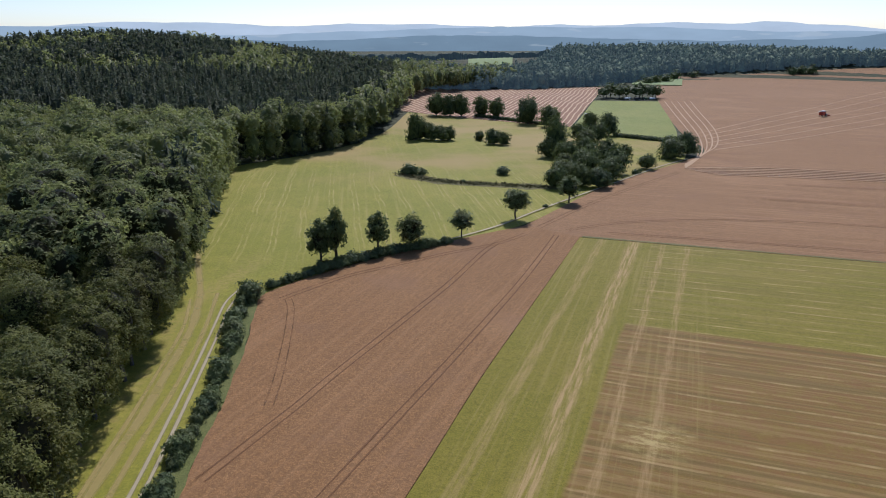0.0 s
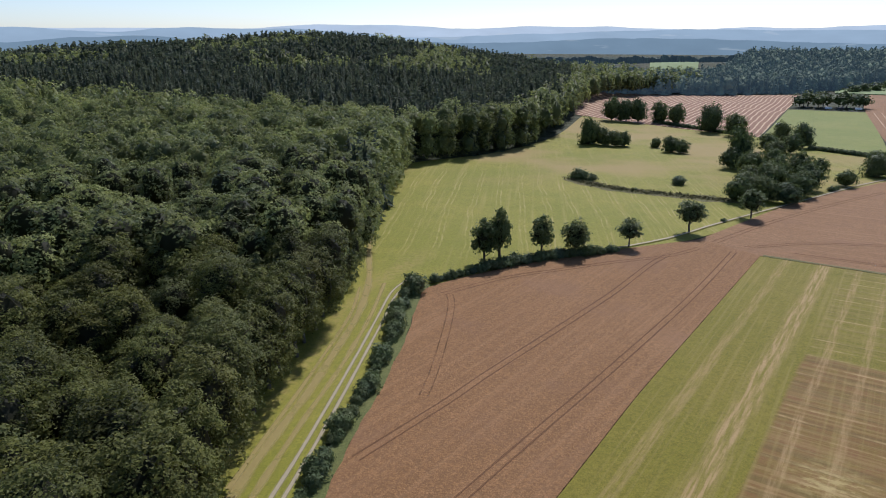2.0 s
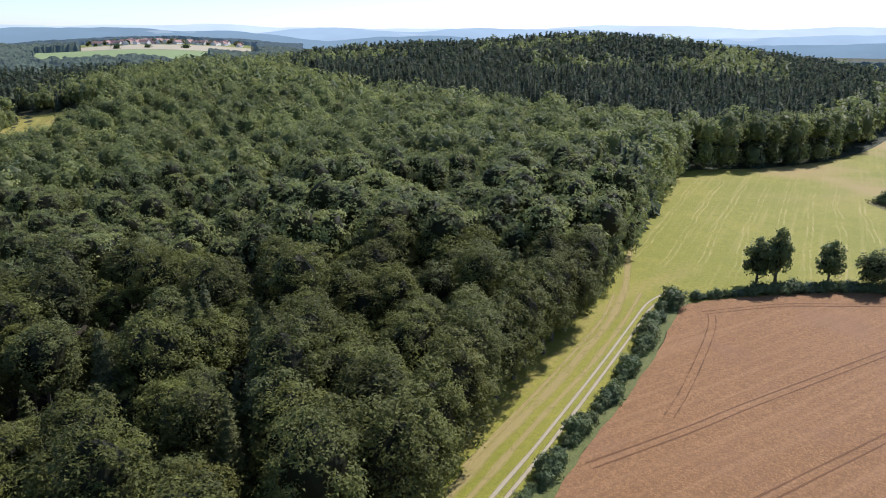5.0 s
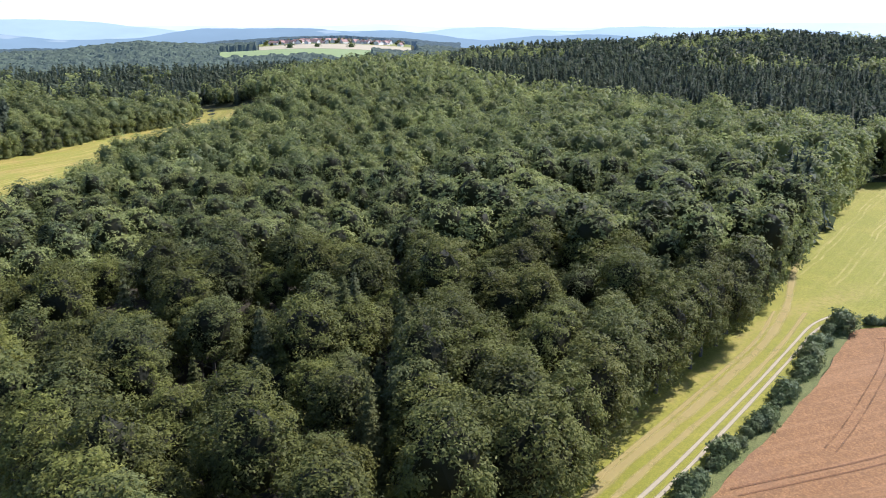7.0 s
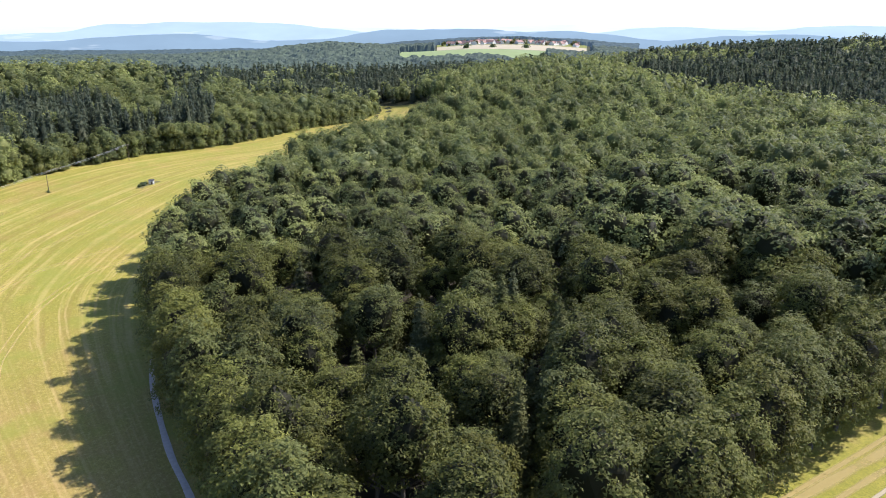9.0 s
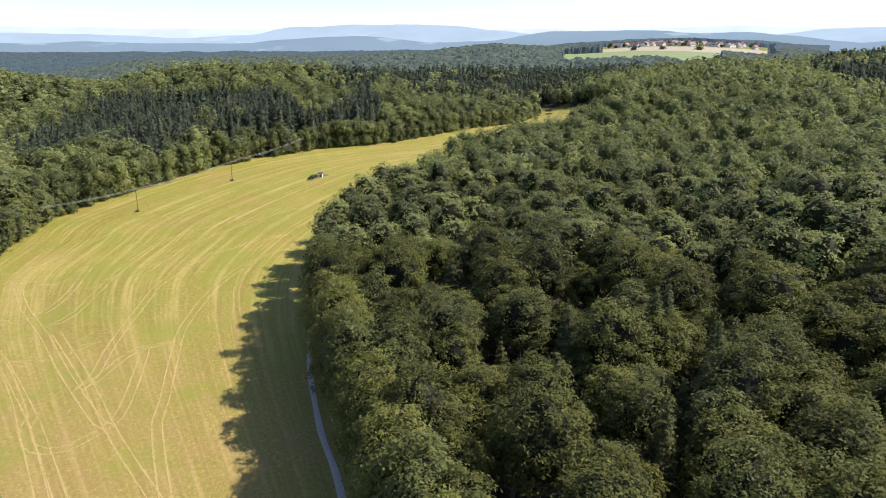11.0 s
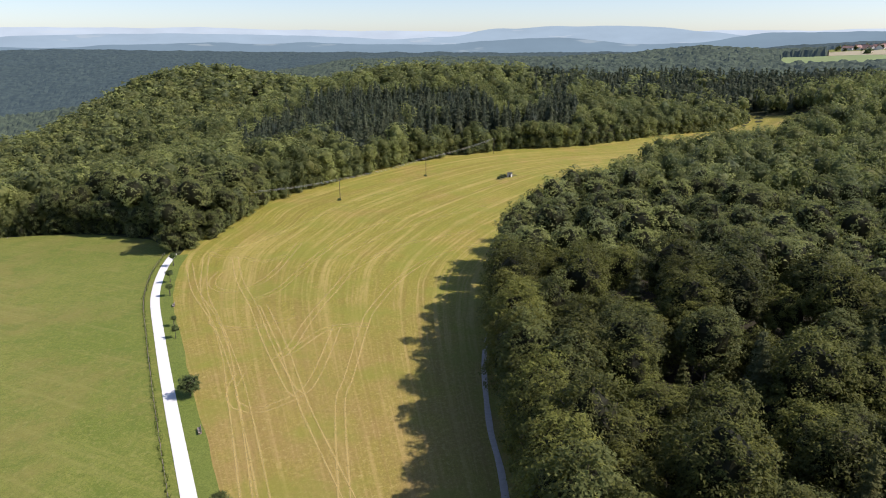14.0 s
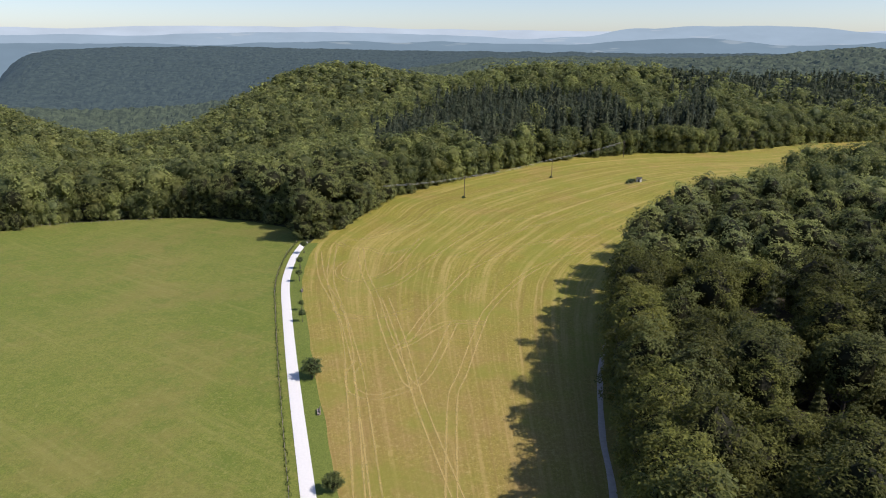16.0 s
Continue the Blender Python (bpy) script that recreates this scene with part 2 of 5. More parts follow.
def far_ground():
    n = Nodes("open_land")
    p = n.obj()
    k = n.noise(p, 0.006, 5, 0.6)
    c = n.mix(n.band(k, 0.45, 0.55), (0.050, 0.055, 0.020), (0.070, 0.072, 0.028))
    c = n.mix(n.noise(p, 0.6, 4), c, (0.03, 0.034, 0.014))
    n.bump(n.noise(p, 0.08, 4), 1.0, 6.0)
    return n.done(c, 0.9)


WHEAT = wheat("ripe_wheat")
RIPE_BROAD = wheat("ripe_wheat_upland", (0.385, 0.215, 0.098), 109.0, 0.3)
n, p, c = grass("mown_strip_grass", (0.208, 0.208, 0.020), (0.29, 0.255, 0.038))
u, v, w = n.xyz(n.uv())
x, y, z = n.xyz(p)
c = n.mix(n.math("MULTIPLY", streaks(n, p, 0.012, 0.55, 0.5, 0.72, -7), n.band(y, 190, 230, 0.15, 0.45)), c, (0.30, 0.25, 0.07))
wob = n.math("ADD", n.math("ADD", x, n.math("MULTIPLY", y, 0.15)), n.math("MULTIPLY", n.noise(p, 0.02, 2), 7.0))
twin = n.math("ADD", stripes(n, wob, 10.5, 0.32, 0.5), stripes(n, n.math("ADD", wob, 1.9), 10.5, 0.3, 0.5))
open_part = n.math("MULTIPLY", n.band(y, 205, 225), n.band(y, 350, 385, 1.0, 0.0))
c = n.mix(n.math("MULTIPLY", n.math("MULTIPLY", twin, open_part), n.band(n.noise(p, 0.09, 6, 0.7), 0.36, 0.66, 0.0, 0.55)), c, (0.38, 0.30, 0.11))
lane = n.math("ADD", u, n.math("MULTIPLY", n.noise(p, 0.04, 4), 14.0))
worn = n.math("MULTIPLY", n.math("MULTIPLY", n.band(lane, 36, 48), n.band(lane, 50, 64, 1.0, 0.0)), n.band(y, 200, 230, 1.0, 0.0))
c = n.mix(n.math("MULTIPLY", worn, n.band(n.noise(p, 0.5, 5, 0.7), 0.35, 0.65, 0.02, 0.5)), c, (0.33, 0.24, 0.085))
dryness = n.math("MULTIPLY", n.band(n.noise(p, 0.012, 3), 0.4, 0.6), n.band(y, 320, 400))
c = n.mix(n.math("MULTIPLY", dryness, 0.85), c, (0.30, 0.215, 0.075))
MEADOW = n.done(c, 0.85)
n, p, c = grass("hay_meadow_grass", (0.250, 0.235, 0.028), (0.335, 0.280, 0.050))
u, v, w = n.xyz(n.uv())
c = n.mix(n.math("MULTIPLY", streaks(n, n.uv(), 0.008, 0.42, 0.47, 0.66), 0.6), c, (0.46, 0.35, 0.115))
c = n.mix(n.math("MULTIPLY", streaks(n, n.uv(), 0.009, 0.26, 0.5, 0.66), 0.65), c, (0.20, 0.155, 0.028))
wob = n.math("ADD", u, n.math("MULTIPLY", n.noise(p, 0.012, 3), 7.0))
twin = n.math("ADD", stripes(n, wob, 8.0, 0.3, 0.6), stripes(n, n.math("ADD", wob, 1.8), 8.0, 0.28, 0.6))
c = n.mix(n.math("MULTIPLY", twin, n.band(n.noise(p, 0.06, 6, 0.7), 0.38, 0.66, 0.0, 0.45)), c, (0.46, 0.35, 0.13))
c = n.mix(n.band(n.noise(p, 0.03, 5), 0.5, 0.7, 0.0, 0.35), c, (0.33, 0.20, 0.07))
c = n.mix(n.math("MULTIPLY", n.band(n.math("ADD", v, n.math("MULTIPLY", n.noise(p, 0.03, 4), 90.0)), 120, 270, 0.7, 0.0), n.band(n.noise(p, 0.12, 5), 0.3, 0.7, 0.5, 1.0)), c, (0.29, 0.185, 0.072))
straw = n.noise(p, 1.1, 6, 0.8)
c = n.mix(n.band(straw, 0.36, 0.5, 0.42, 0.0), c, (0.165, 0.140, 0.026))
c = n.mix(n.band(straw, 0.52, 0.66, 0.0, 0.45), c, (0.46, 0.38, 0.14))
c = n.mix(n.band(n.noise(p, 0.05, 5, 0.65), 0.46, 0.66, 0.0, 0.6), c, (0.205, 0.215, 0.030))
HAY = n.done(c, 0.85)
n, p, c = grass("pasture_grass", (0.152, 0.192, 0.029), (0.225, 0.228, 0.050))
c = n.mix(n.band(n.noise(p, 0.03, 6, 0.7), 0.46, 0.66, 0.0, 0.5), c, (0.225, 0.180, 0.055))
c = n.mix(n.band(n.noise(p, 0.11, 6, 0.75), 0.5, 0.66, 0.0, 0.5), c, (0.105, 0.145, 0.022))
c = n.mix(n.band(n.noise(p, 0.9, 5, 0.75), 0.52, 0.68, 0.0, 0.5), c, (0.26, 0.25, 0.075))
c = n.mix(n.math("MULTIPLY", streaks(n, p, 0.012, 0.5, 0.52, 0.7, 25), 0.3), c, (0.26, 0.24, 0.07))
PASTURE = n.done(c, 0.85)
n, p, c = grass("green_crop", (0.185, 0.215, 0.038), (0.255, 0.255, 0.058))
CROP = n.done(c, 0.85)
n, p, c = grass("verge_grass", (0.140, 0.185, 0.030), (0.185, 0.210, 0.045))
VERGE = n.done(c, 0.85)
n, p, c = grass("hedge_border_grass", (0.105, 0.125, 0.030), (0.165, 0.165, 0.050))
BORDER = n.done(c, 0.85)
n, p, c = grass("cut_field_grass", (0.178, 0.158, 0.012), (0.225, 0.180, 0.024))
u, v, w = n.xyz(p)
wobv = n.math("ADD", v, n.math("MULTIPLY", n.noise(p, 0.012, 3), 7.0))
wobu = n.math("ADD", n.math("SUBTRACT", u, n.math("MULTIPLY", v, 0.03)), n.math("MULTIPLY", n.noise(p, 0.05, 5), 2.0))
inner = n.band(wobu, 25.6, 27.0)
brown = n.math("MULTIPLY", inner, n.band(wobv, -72.6, -71.4, 1.0, 0.0))
c = n.mix(n.math("MULTIPLY", brown, n.band(n.noise(p, 0.3, 6, 0.7), 0.3, 0.7, 0.55, 0.95)), c, (0.178, 0.090, 0.030))
c = n.mix(n.math("MULTIPLY", n.math("MULTIPLY", streaks(n, p, 0.8, 0.012, 0.45, 0.6), inner), n.band(wobv, -74, -70, 0.4, 0.2)), c, (0.30, 0.20, 0.08))
c = n.mix(n.math("MULTIPLY", n.math("MULTIPLY", streaks(n, p, 0.5, 0.010, 0.48, 0.6), inner), n.band(wobv, -74, -70, 0.55, 0.22)), c, (0.12, 0.085, 0.022))
rows_ = n.math("MULTIPLY", stripes(n, wobv, 5.5, 0.33, 0.6), inner)
c = n.mix(n.math("MULTIPLY", rows_, n.band(n.noise(p, 0.08, 6, 0.7), 0.40, 0.66, 0.0, 0.62)), c, (0.40, 0.285, 0.125))
head = n.band(u, 40, 50, 1.0, 0.0)
c = n.mix(n.math("MULTIPLY", n.math("MULTIPLY", streaks(n, p, 0.015, 0.9, 0.5, 0.68), head), 0.3), c, (0.30, 0.225, 0.075))
for centre, half, amount in ((8.3, 1.3, 0.5), (18.6, 0.7, 0.8), (20.4, 0.6, 0.75), (19.4, 2.6, 0.45), (29.2, 0.9, 0.55), (37.0, 0.9, 0.45)):
    lane = n.math("ABSOLUTE", n.math("ADD", wobu, -centre - 1.0))
    c = n.mix(n.math("MULTIPLY", n.band(lane, half * 0.6, half * 1.3, amount, 0.0), n.band(n.noise(n.map(p, (1, 0.07, 1)), 1.6, 5, 0.7), 0.36, 0.66, 0.1, 1.0)), c, (0.37, 0.25, 0.11))
# a trampled, bleached turning place
far_off = n.math("SQRT", n.math("ADD", n.math("POWER", n.math("SUBTRACT", u, 33.0), 2.0), n.math("POWER", n.math("ADD", v, 127.0), 2.0)))
scuff = n.band(n.math("ADD", far_off, n.math("MULTIPLY", n.noise(p, 0.25, 5, 0.7), 8.0)), 4.0, 14.0, 1.0, 0.0)
c = n.mix(n.math("MULTIPLY", scuff, n.band(n.noise(n.map(p, (0.4, 1, 1), 25), 0.9, 5, 0.75), 0.42, 0.64, 0.05, 0.7)), c, (0.45, 0.36, 0.14))
CUT = n.done(c, 0.85)
n, p, c = grass("stubble_rows", (0.25, 0.125, 0.066), (0.29, 0.16, 0.085))
u, v, w = n.xyz(p)
c = n.mix(n.math("MULTIPLY", stripes(n, n.math("ADD", u, n.math("MULTIPLY", n.noise(p, 0.01, 2), 12.0)), 5.0, 0.62, 0.5), n.band(n.noise(p, 0.05, 4), 0.3, 0.6, 0.5, 1.0)), c, (0.52, 0.37, 0.22))
STUBBLE = n.done(c, 0.85)
GROUND = far_ground()
GRAVEL = plain("white_gravel", (0.72, 0.70, 0.66), 0.9, 0, 0.08, 2.0)
def soft_line(name, color, breakup=0.3, most=0.9):
    """Flattened, bleached stalks: a band with ragged, see-through sides."""
    n = Nodes(name)
    u, v, w = n.xyz(n.uv())
    side = n.math("MULTIPLY", n.band(u, 0.0, 0.35), n.band(u, 0.65, 1.0, 1.0, 0.0))
    k = n.math("MULTIPLY", side, n.band(n.noise(n.obj(), 0.12, 6, 0.7), breakup - 0.05, breakup + 0.35, 0.0, most))
    n.done(n.mix(n.noise(n.obj(), 2.0, 4), tuple(x * 0.8 for x in color), tuple(x * 1.15 for x in color)), 0.9)
    tr = n.t.nodes.new("ShaderNodeBsdfTransparent")
    mx = n.t.nodes.new("ShaderNodeMixShader")
    n.link(k, mx.inputs[0])
    n.t.links.new(tr.outputs[0], mx.inputs[1])
    n.t.links.new(n.bsdf.outputs[0], mx.inputs[2])
    n.t.links.new(mx.outputs[0], n.t.nodes["Material Output"].inputs[0])
    return n.mat


TRACK = soft_line("pale_wheel_ruts", (0.41, 0.345, 0.225), 0.0, 0.85)
HAYLINE = soft_line("bleached_hay", (0.60, 0.45, 0.165), 0.2, 0.5)
STRAW = plain("straw", (0.42, 0.285, 0.17), 0.9, 0, 0.2, 1.5)
RUT = soft_line("trodden_crop", (0.165, 0.082, 0.036), 0.06)
FAINT = soft_line("half_grown_over_rut", (0.19, 0.098, 0.042), 0.3, 0.5)


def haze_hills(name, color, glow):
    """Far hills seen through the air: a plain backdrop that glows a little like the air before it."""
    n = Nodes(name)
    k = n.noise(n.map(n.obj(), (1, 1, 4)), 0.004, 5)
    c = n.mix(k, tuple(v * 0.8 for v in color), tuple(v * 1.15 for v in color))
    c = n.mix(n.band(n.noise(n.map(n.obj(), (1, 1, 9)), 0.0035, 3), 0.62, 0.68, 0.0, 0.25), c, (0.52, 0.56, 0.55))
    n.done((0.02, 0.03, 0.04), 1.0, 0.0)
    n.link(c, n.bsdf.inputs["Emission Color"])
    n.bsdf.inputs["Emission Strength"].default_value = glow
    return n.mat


# ---- land ----
def land():
    ring = np.concatenate([[0.01], np.geomspace(6, 4900, 150)])
    a = np.linspace(0, 2 * np.pi, 361)[:-1]
    x, y = -np.sin(a)[None] * ring[:, None], np.cos(a)[None] * ring[:, None]
    v = np.stack([x, y, hills(x, y)], -1).reshape(-1, 3)
    i = np.arange(v.shape[0]).reshape(len(ring), -1)
    j = np.roll(i, -1, 1)
    q = np.stack([i[:-1], i[1:], j[1:], j[:-1]], -1).reshape(-1, 4)[:, ::-1]
    ob = new("ground", mesh_from("ground", v, q, [GROUND], True))
    return tagged(ob, "rolling dark green land with woodland floor and grass", "ground", kind="structure")


land()


def ridge(name, dist, base, amp, seed, color, glow, label, rises=()):
    """A range of far hills. rises: bearing, half width and height, in degrees, of its broad tops."""
    deg = np.linspace(-180, 180, 1081)
    a = np.radians(deg)
    el = np.array([base + amp * (noise.fractal((math.cos(t) * 9 + seed, math.sin(t) * 9, seed), 0.9, 2.1, 6)) for t in a])
    for at, half, up in rises:
        el = el + up * np.exp(-np.abs((deg - at) / half) ** 3)
    top = 70 + dist * np.tan(np.radians(el))
    rows = []
    for k, (dd, f) in enumerate(((-350, 0.0), (-180, 0.6), (0, 1.0), (150, 0.5))):
        d = dist + dd
        z = -160 + (top + 160) * f
        rows.append(np.stack([-np.sin(a) * d, np.cos(a) * d, z], -1))
    v = np.stack(rows)
    i = np.arange(v.shape[0] * v.shape[1]).reshape(v.shape[:2])
    q = np.stack([i[:-1, :-1], i[1:, :-1], i[1:, 1:], i[:-1, 1:]], -1).reshape(-1, 4)[:, ::-1]
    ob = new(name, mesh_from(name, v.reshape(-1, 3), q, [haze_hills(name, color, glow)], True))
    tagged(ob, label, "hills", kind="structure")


# the haze is painted into the glow colours, paler from range to range
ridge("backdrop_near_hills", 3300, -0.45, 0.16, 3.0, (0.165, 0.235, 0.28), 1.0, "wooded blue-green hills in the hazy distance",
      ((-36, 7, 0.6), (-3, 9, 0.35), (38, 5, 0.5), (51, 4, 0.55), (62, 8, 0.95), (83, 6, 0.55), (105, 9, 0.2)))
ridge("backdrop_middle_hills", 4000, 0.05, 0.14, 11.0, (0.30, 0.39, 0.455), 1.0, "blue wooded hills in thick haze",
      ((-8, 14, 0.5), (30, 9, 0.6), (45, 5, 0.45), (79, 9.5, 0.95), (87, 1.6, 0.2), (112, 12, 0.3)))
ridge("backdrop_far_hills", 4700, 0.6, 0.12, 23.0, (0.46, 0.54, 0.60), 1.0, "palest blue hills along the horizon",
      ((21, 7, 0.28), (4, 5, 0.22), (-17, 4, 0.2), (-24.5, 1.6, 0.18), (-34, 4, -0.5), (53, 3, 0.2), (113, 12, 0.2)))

# ---- fields ----
loft("wheat_field", [(-36, 40), (-42, 94), (-47, 154), (-51, 183), (-16, 222), (31, 257)], [(-26, 40), (-6, 94), (8, 134), (21, 168), (49, 241)], 60, 24, 0.2, WHEAT,
     "ripe reddish-brown wheat field with wheel tracks", "field")
loft("wheat_field", [(31, 257.05), (82, 334), (139, 397), (165, 440), (176, 519), (233, 768), (300, 1000), (382, 1165)],
     [(49, 241.05), (140, 210.3), (230, 181), (420, 118), (640, 300), (800, 600), (850, 900), (780, 1180)], 170, 64, 0.18, RIPE_BROAD,
     "wide reddish-brown field of ripe wheat and stubble", "field")
loft("cut_field", [(-25.9, 40), (-5.9, 94), (8.1, 134), (21.1, 168), (49, 240.9)], [(160, -25), (180, 22), (196, 67), (206, 95), (230, 180)], 60, 60, 0.12, CUT,
     "freshly cut green field with pale straw rows", "field", origin=(49, 241), turn=-19.5)
loft("striped_field", [(-38, 648), (-62, 880)], [(101, 556), (222, 979)], 30, 30, 0.3, STUBBLE,
     "harvested reddish field with pale straw swaths", "field", origin=(101, 556), turn=-16)
loft("green_field", [(102.5, 554), (164.5, 774)], [(150, 480), (172, 515), (233, 768)], 24, 16, 0.25, CROP, "bright green grass field beside the stubble", "field")
loft("meadow", [(-60, 30), (-70, 98), (-73, 137), (-85, 199), (-104, 286), (-118, 368), (-75, 428), (-45, 508), (-32, 640)],
     [(-38, 30), (-46, 94), (-51, 161), (-51, 184), (-16, 224), (31, 259), (82, 336), (139, 400), (149, 477), (101, 553), (-10, 638)], 110, 40, 0.1, MEADOW,
     "yellow-green mown meadow with faint mowing lines", "meadow")
loft("hay_meadow", [(-20, -3), (-60, -20.5), (-97, -39), (-122, -51), (-157, -67.5), (-187, -81), (-208, -88), (-238, -96), (-277, -93), (-324, -88), (-417, -27), (-461, 33), (-485, 95), (-536, 152), (-590, 218), (-655, 268), (-722, 289)],
     [(-20, 17), (-94, 16), (-144, 16), (-192, 20), (-231, 33), (-263, 54), (-310, 81), (-348, 109), (-383, 159), (-412, 199), (-443, 239), (-500, 280), (-560, 315), (-604, 316)], 150, 44, 0.1, HAY,
     "golden mown hay meadow with curved wheel lines", "meadow")
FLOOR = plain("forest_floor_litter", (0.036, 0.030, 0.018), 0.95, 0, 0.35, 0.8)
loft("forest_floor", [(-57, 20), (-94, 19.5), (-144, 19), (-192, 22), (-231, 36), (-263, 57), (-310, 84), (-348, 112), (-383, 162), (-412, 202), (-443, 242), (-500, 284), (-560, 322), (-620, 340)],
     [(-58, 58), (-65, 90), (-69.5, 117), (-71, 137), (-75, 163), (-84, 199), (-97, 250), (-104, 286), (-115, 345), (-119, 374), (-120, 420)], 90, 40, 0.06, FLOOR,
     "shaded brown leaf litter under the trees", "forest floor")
PATH = [(-20, -6), (-60, -25), (-89, -39), (-124, -56), (-159, -72.5), (-189, -86), (-214, -94), (-234, -98)]
loft("pasture", [(-20, -7), (-60, -26), (-89, -40), (-124, -57), (-159, -73.4), (-189, -87), (-214, -95), (-238, -99.5)],
     [(-20, -190), (-100, -230), (-170, -240), (-234, -234), (-258, -213), (-274, -183), (-272, -150), (-256, -115)], 60, 50, 0.1, PASTURE, "green grazed pasture sloping to the wood", "meadow")
tagged(new("verge", ribbon_mesh("verge", [(x + 1.3, y + 2.8) for x, y in PATH], 5.8, 0.13, VERGE, 3, wobble=0.15)), "lush green grass verge beside the path", "verge", kind="structure")
tagged(new("verge", ribbon_mesh("verge", [(-39, 58), (-42.4, 82), (-44.2, 100), (-46.3, 129), (-48.6, 150), (-52, 172), (-52.6, 187)], 3.8, 0.23, BORDER, 2.5, wobble=0.5)), "lush green grass between hedge and wheat", "verge", kind="structure")
tagged(new("gravel_path", ribbon_mesh("gravel_path", PATH, 2.6, 0.18, GRAVEL, 3)), "white gravel farm path", "path", kind="structure")
tagged(new("field_road", ribbon_mesh("field_road", [(-14, 226.5), (-1, 235), (21, 256), (39, 280), (67, 315), (82, 333), (117, 376), (141, 401)], 1.8, 0.5, TRACK, 4)), "pale gravel field road along a tree row", "road", kind="structure")
for run in ([(-44, 30), (-47, 60), (-49, 82), (-50.2, 97), (-52.2, 116), (-54.8, 139), (-57.6, 161), (-59.6, 178), (-58.5, 189)],
            [(-42, 30), (-45, 60), (-47, 82), (-48.3, 97), (-50.3, 116), (-53.0, 139), (-55.7, 161), (-57.6, 176), (-56.5, 188)]):
    tagged(new("wheel_rut", ribbon_mesh("wheel_rut", run, 1.05, 0.16, TRACK, 3, wobble=0.3)), "pale worn wheel rut of a grassy farm track", "track", kind="structure")
MEADOW_OB = bpy.data.objects["meadow"]
LANE = soft_line("bleached_mown_lane", (0.42, 0.32, 0.125), 0.16, 0.6)
for pts, wide in (([(-52, 40), (-54, 70), (-55, 80), (-56, 89), (-57, 101), (-58, 118), (-60, 136), (-63, 160), (-69, 185), (-79, 213), (-88, 240)], 3.0), ([(-50, 60), (-52, 82), (-53, 93), (-54.3, 108), (-56, 132), (-59.5, 160), (-64, 185)], 1.8),
                  ([(-57, 85), (-58.5, 101), (-60, 118), (-62, 136), (-65, 160), (-70, 180)], 1.4)):
    part("mown_lane", ribbon_mesh("mown_lane", pts, wide, 0.125, LANE, 3, 0.03, 0.5), MEADOW_OB)
STONY = plain("stony_track", (0.46, 0.39, 0.33), 0.9, 0, 0.25, 1.5)
tagged(new("forest_track", ribbon_mesh("forest_track", [(-40, 7.5), (-94, 8.8), (-117, 7.4), (-144, 7.6), (-165, 10)], 1.2, 0.14, STONY, 3, wobble=0.4)), "pale stony track at the foot of the wood", "track", kind="structure")


# ---- trees ----
def sprays(rng, centre, normal, size):
    """Small pointed leaf sprays, one three-cornered blade at each centre."""
    n = len(centre)
    a = np.cross(normal, rng.normal(size=(n, 3)))
    a /= np.linalg.norm(a, axis=1)[:, None] + 1e-9
    b = np.cross(normal, a)
    s = size[:, None]
    v = np.stack([centre - a * s + b * s * 0.55, centre - a * s * 0.7 - b * s * 0.6, centre + a * s * 1.1 - normal * s * 0.2], 1)
    return v.reshape(-1, 3), np.arange(3 * n).reshape(n, 3)


def icosphere(level):
    bm = bmesh.new()
    bmesh.ops.create_icosphere(bm, subdivisions=level, radius=1)
    v = np.array([x.co[:] for x in bm.verts])
    f = np.array([[x.index for x in g.verts] for g in bm.faces])
    bm.free()
    return v, f


ICO = {k: icosphere(k) for k in (1, 2)}


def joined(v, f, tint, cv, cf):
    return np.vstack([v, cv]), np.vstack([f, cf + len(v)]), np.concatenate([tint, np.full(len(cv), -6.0)])


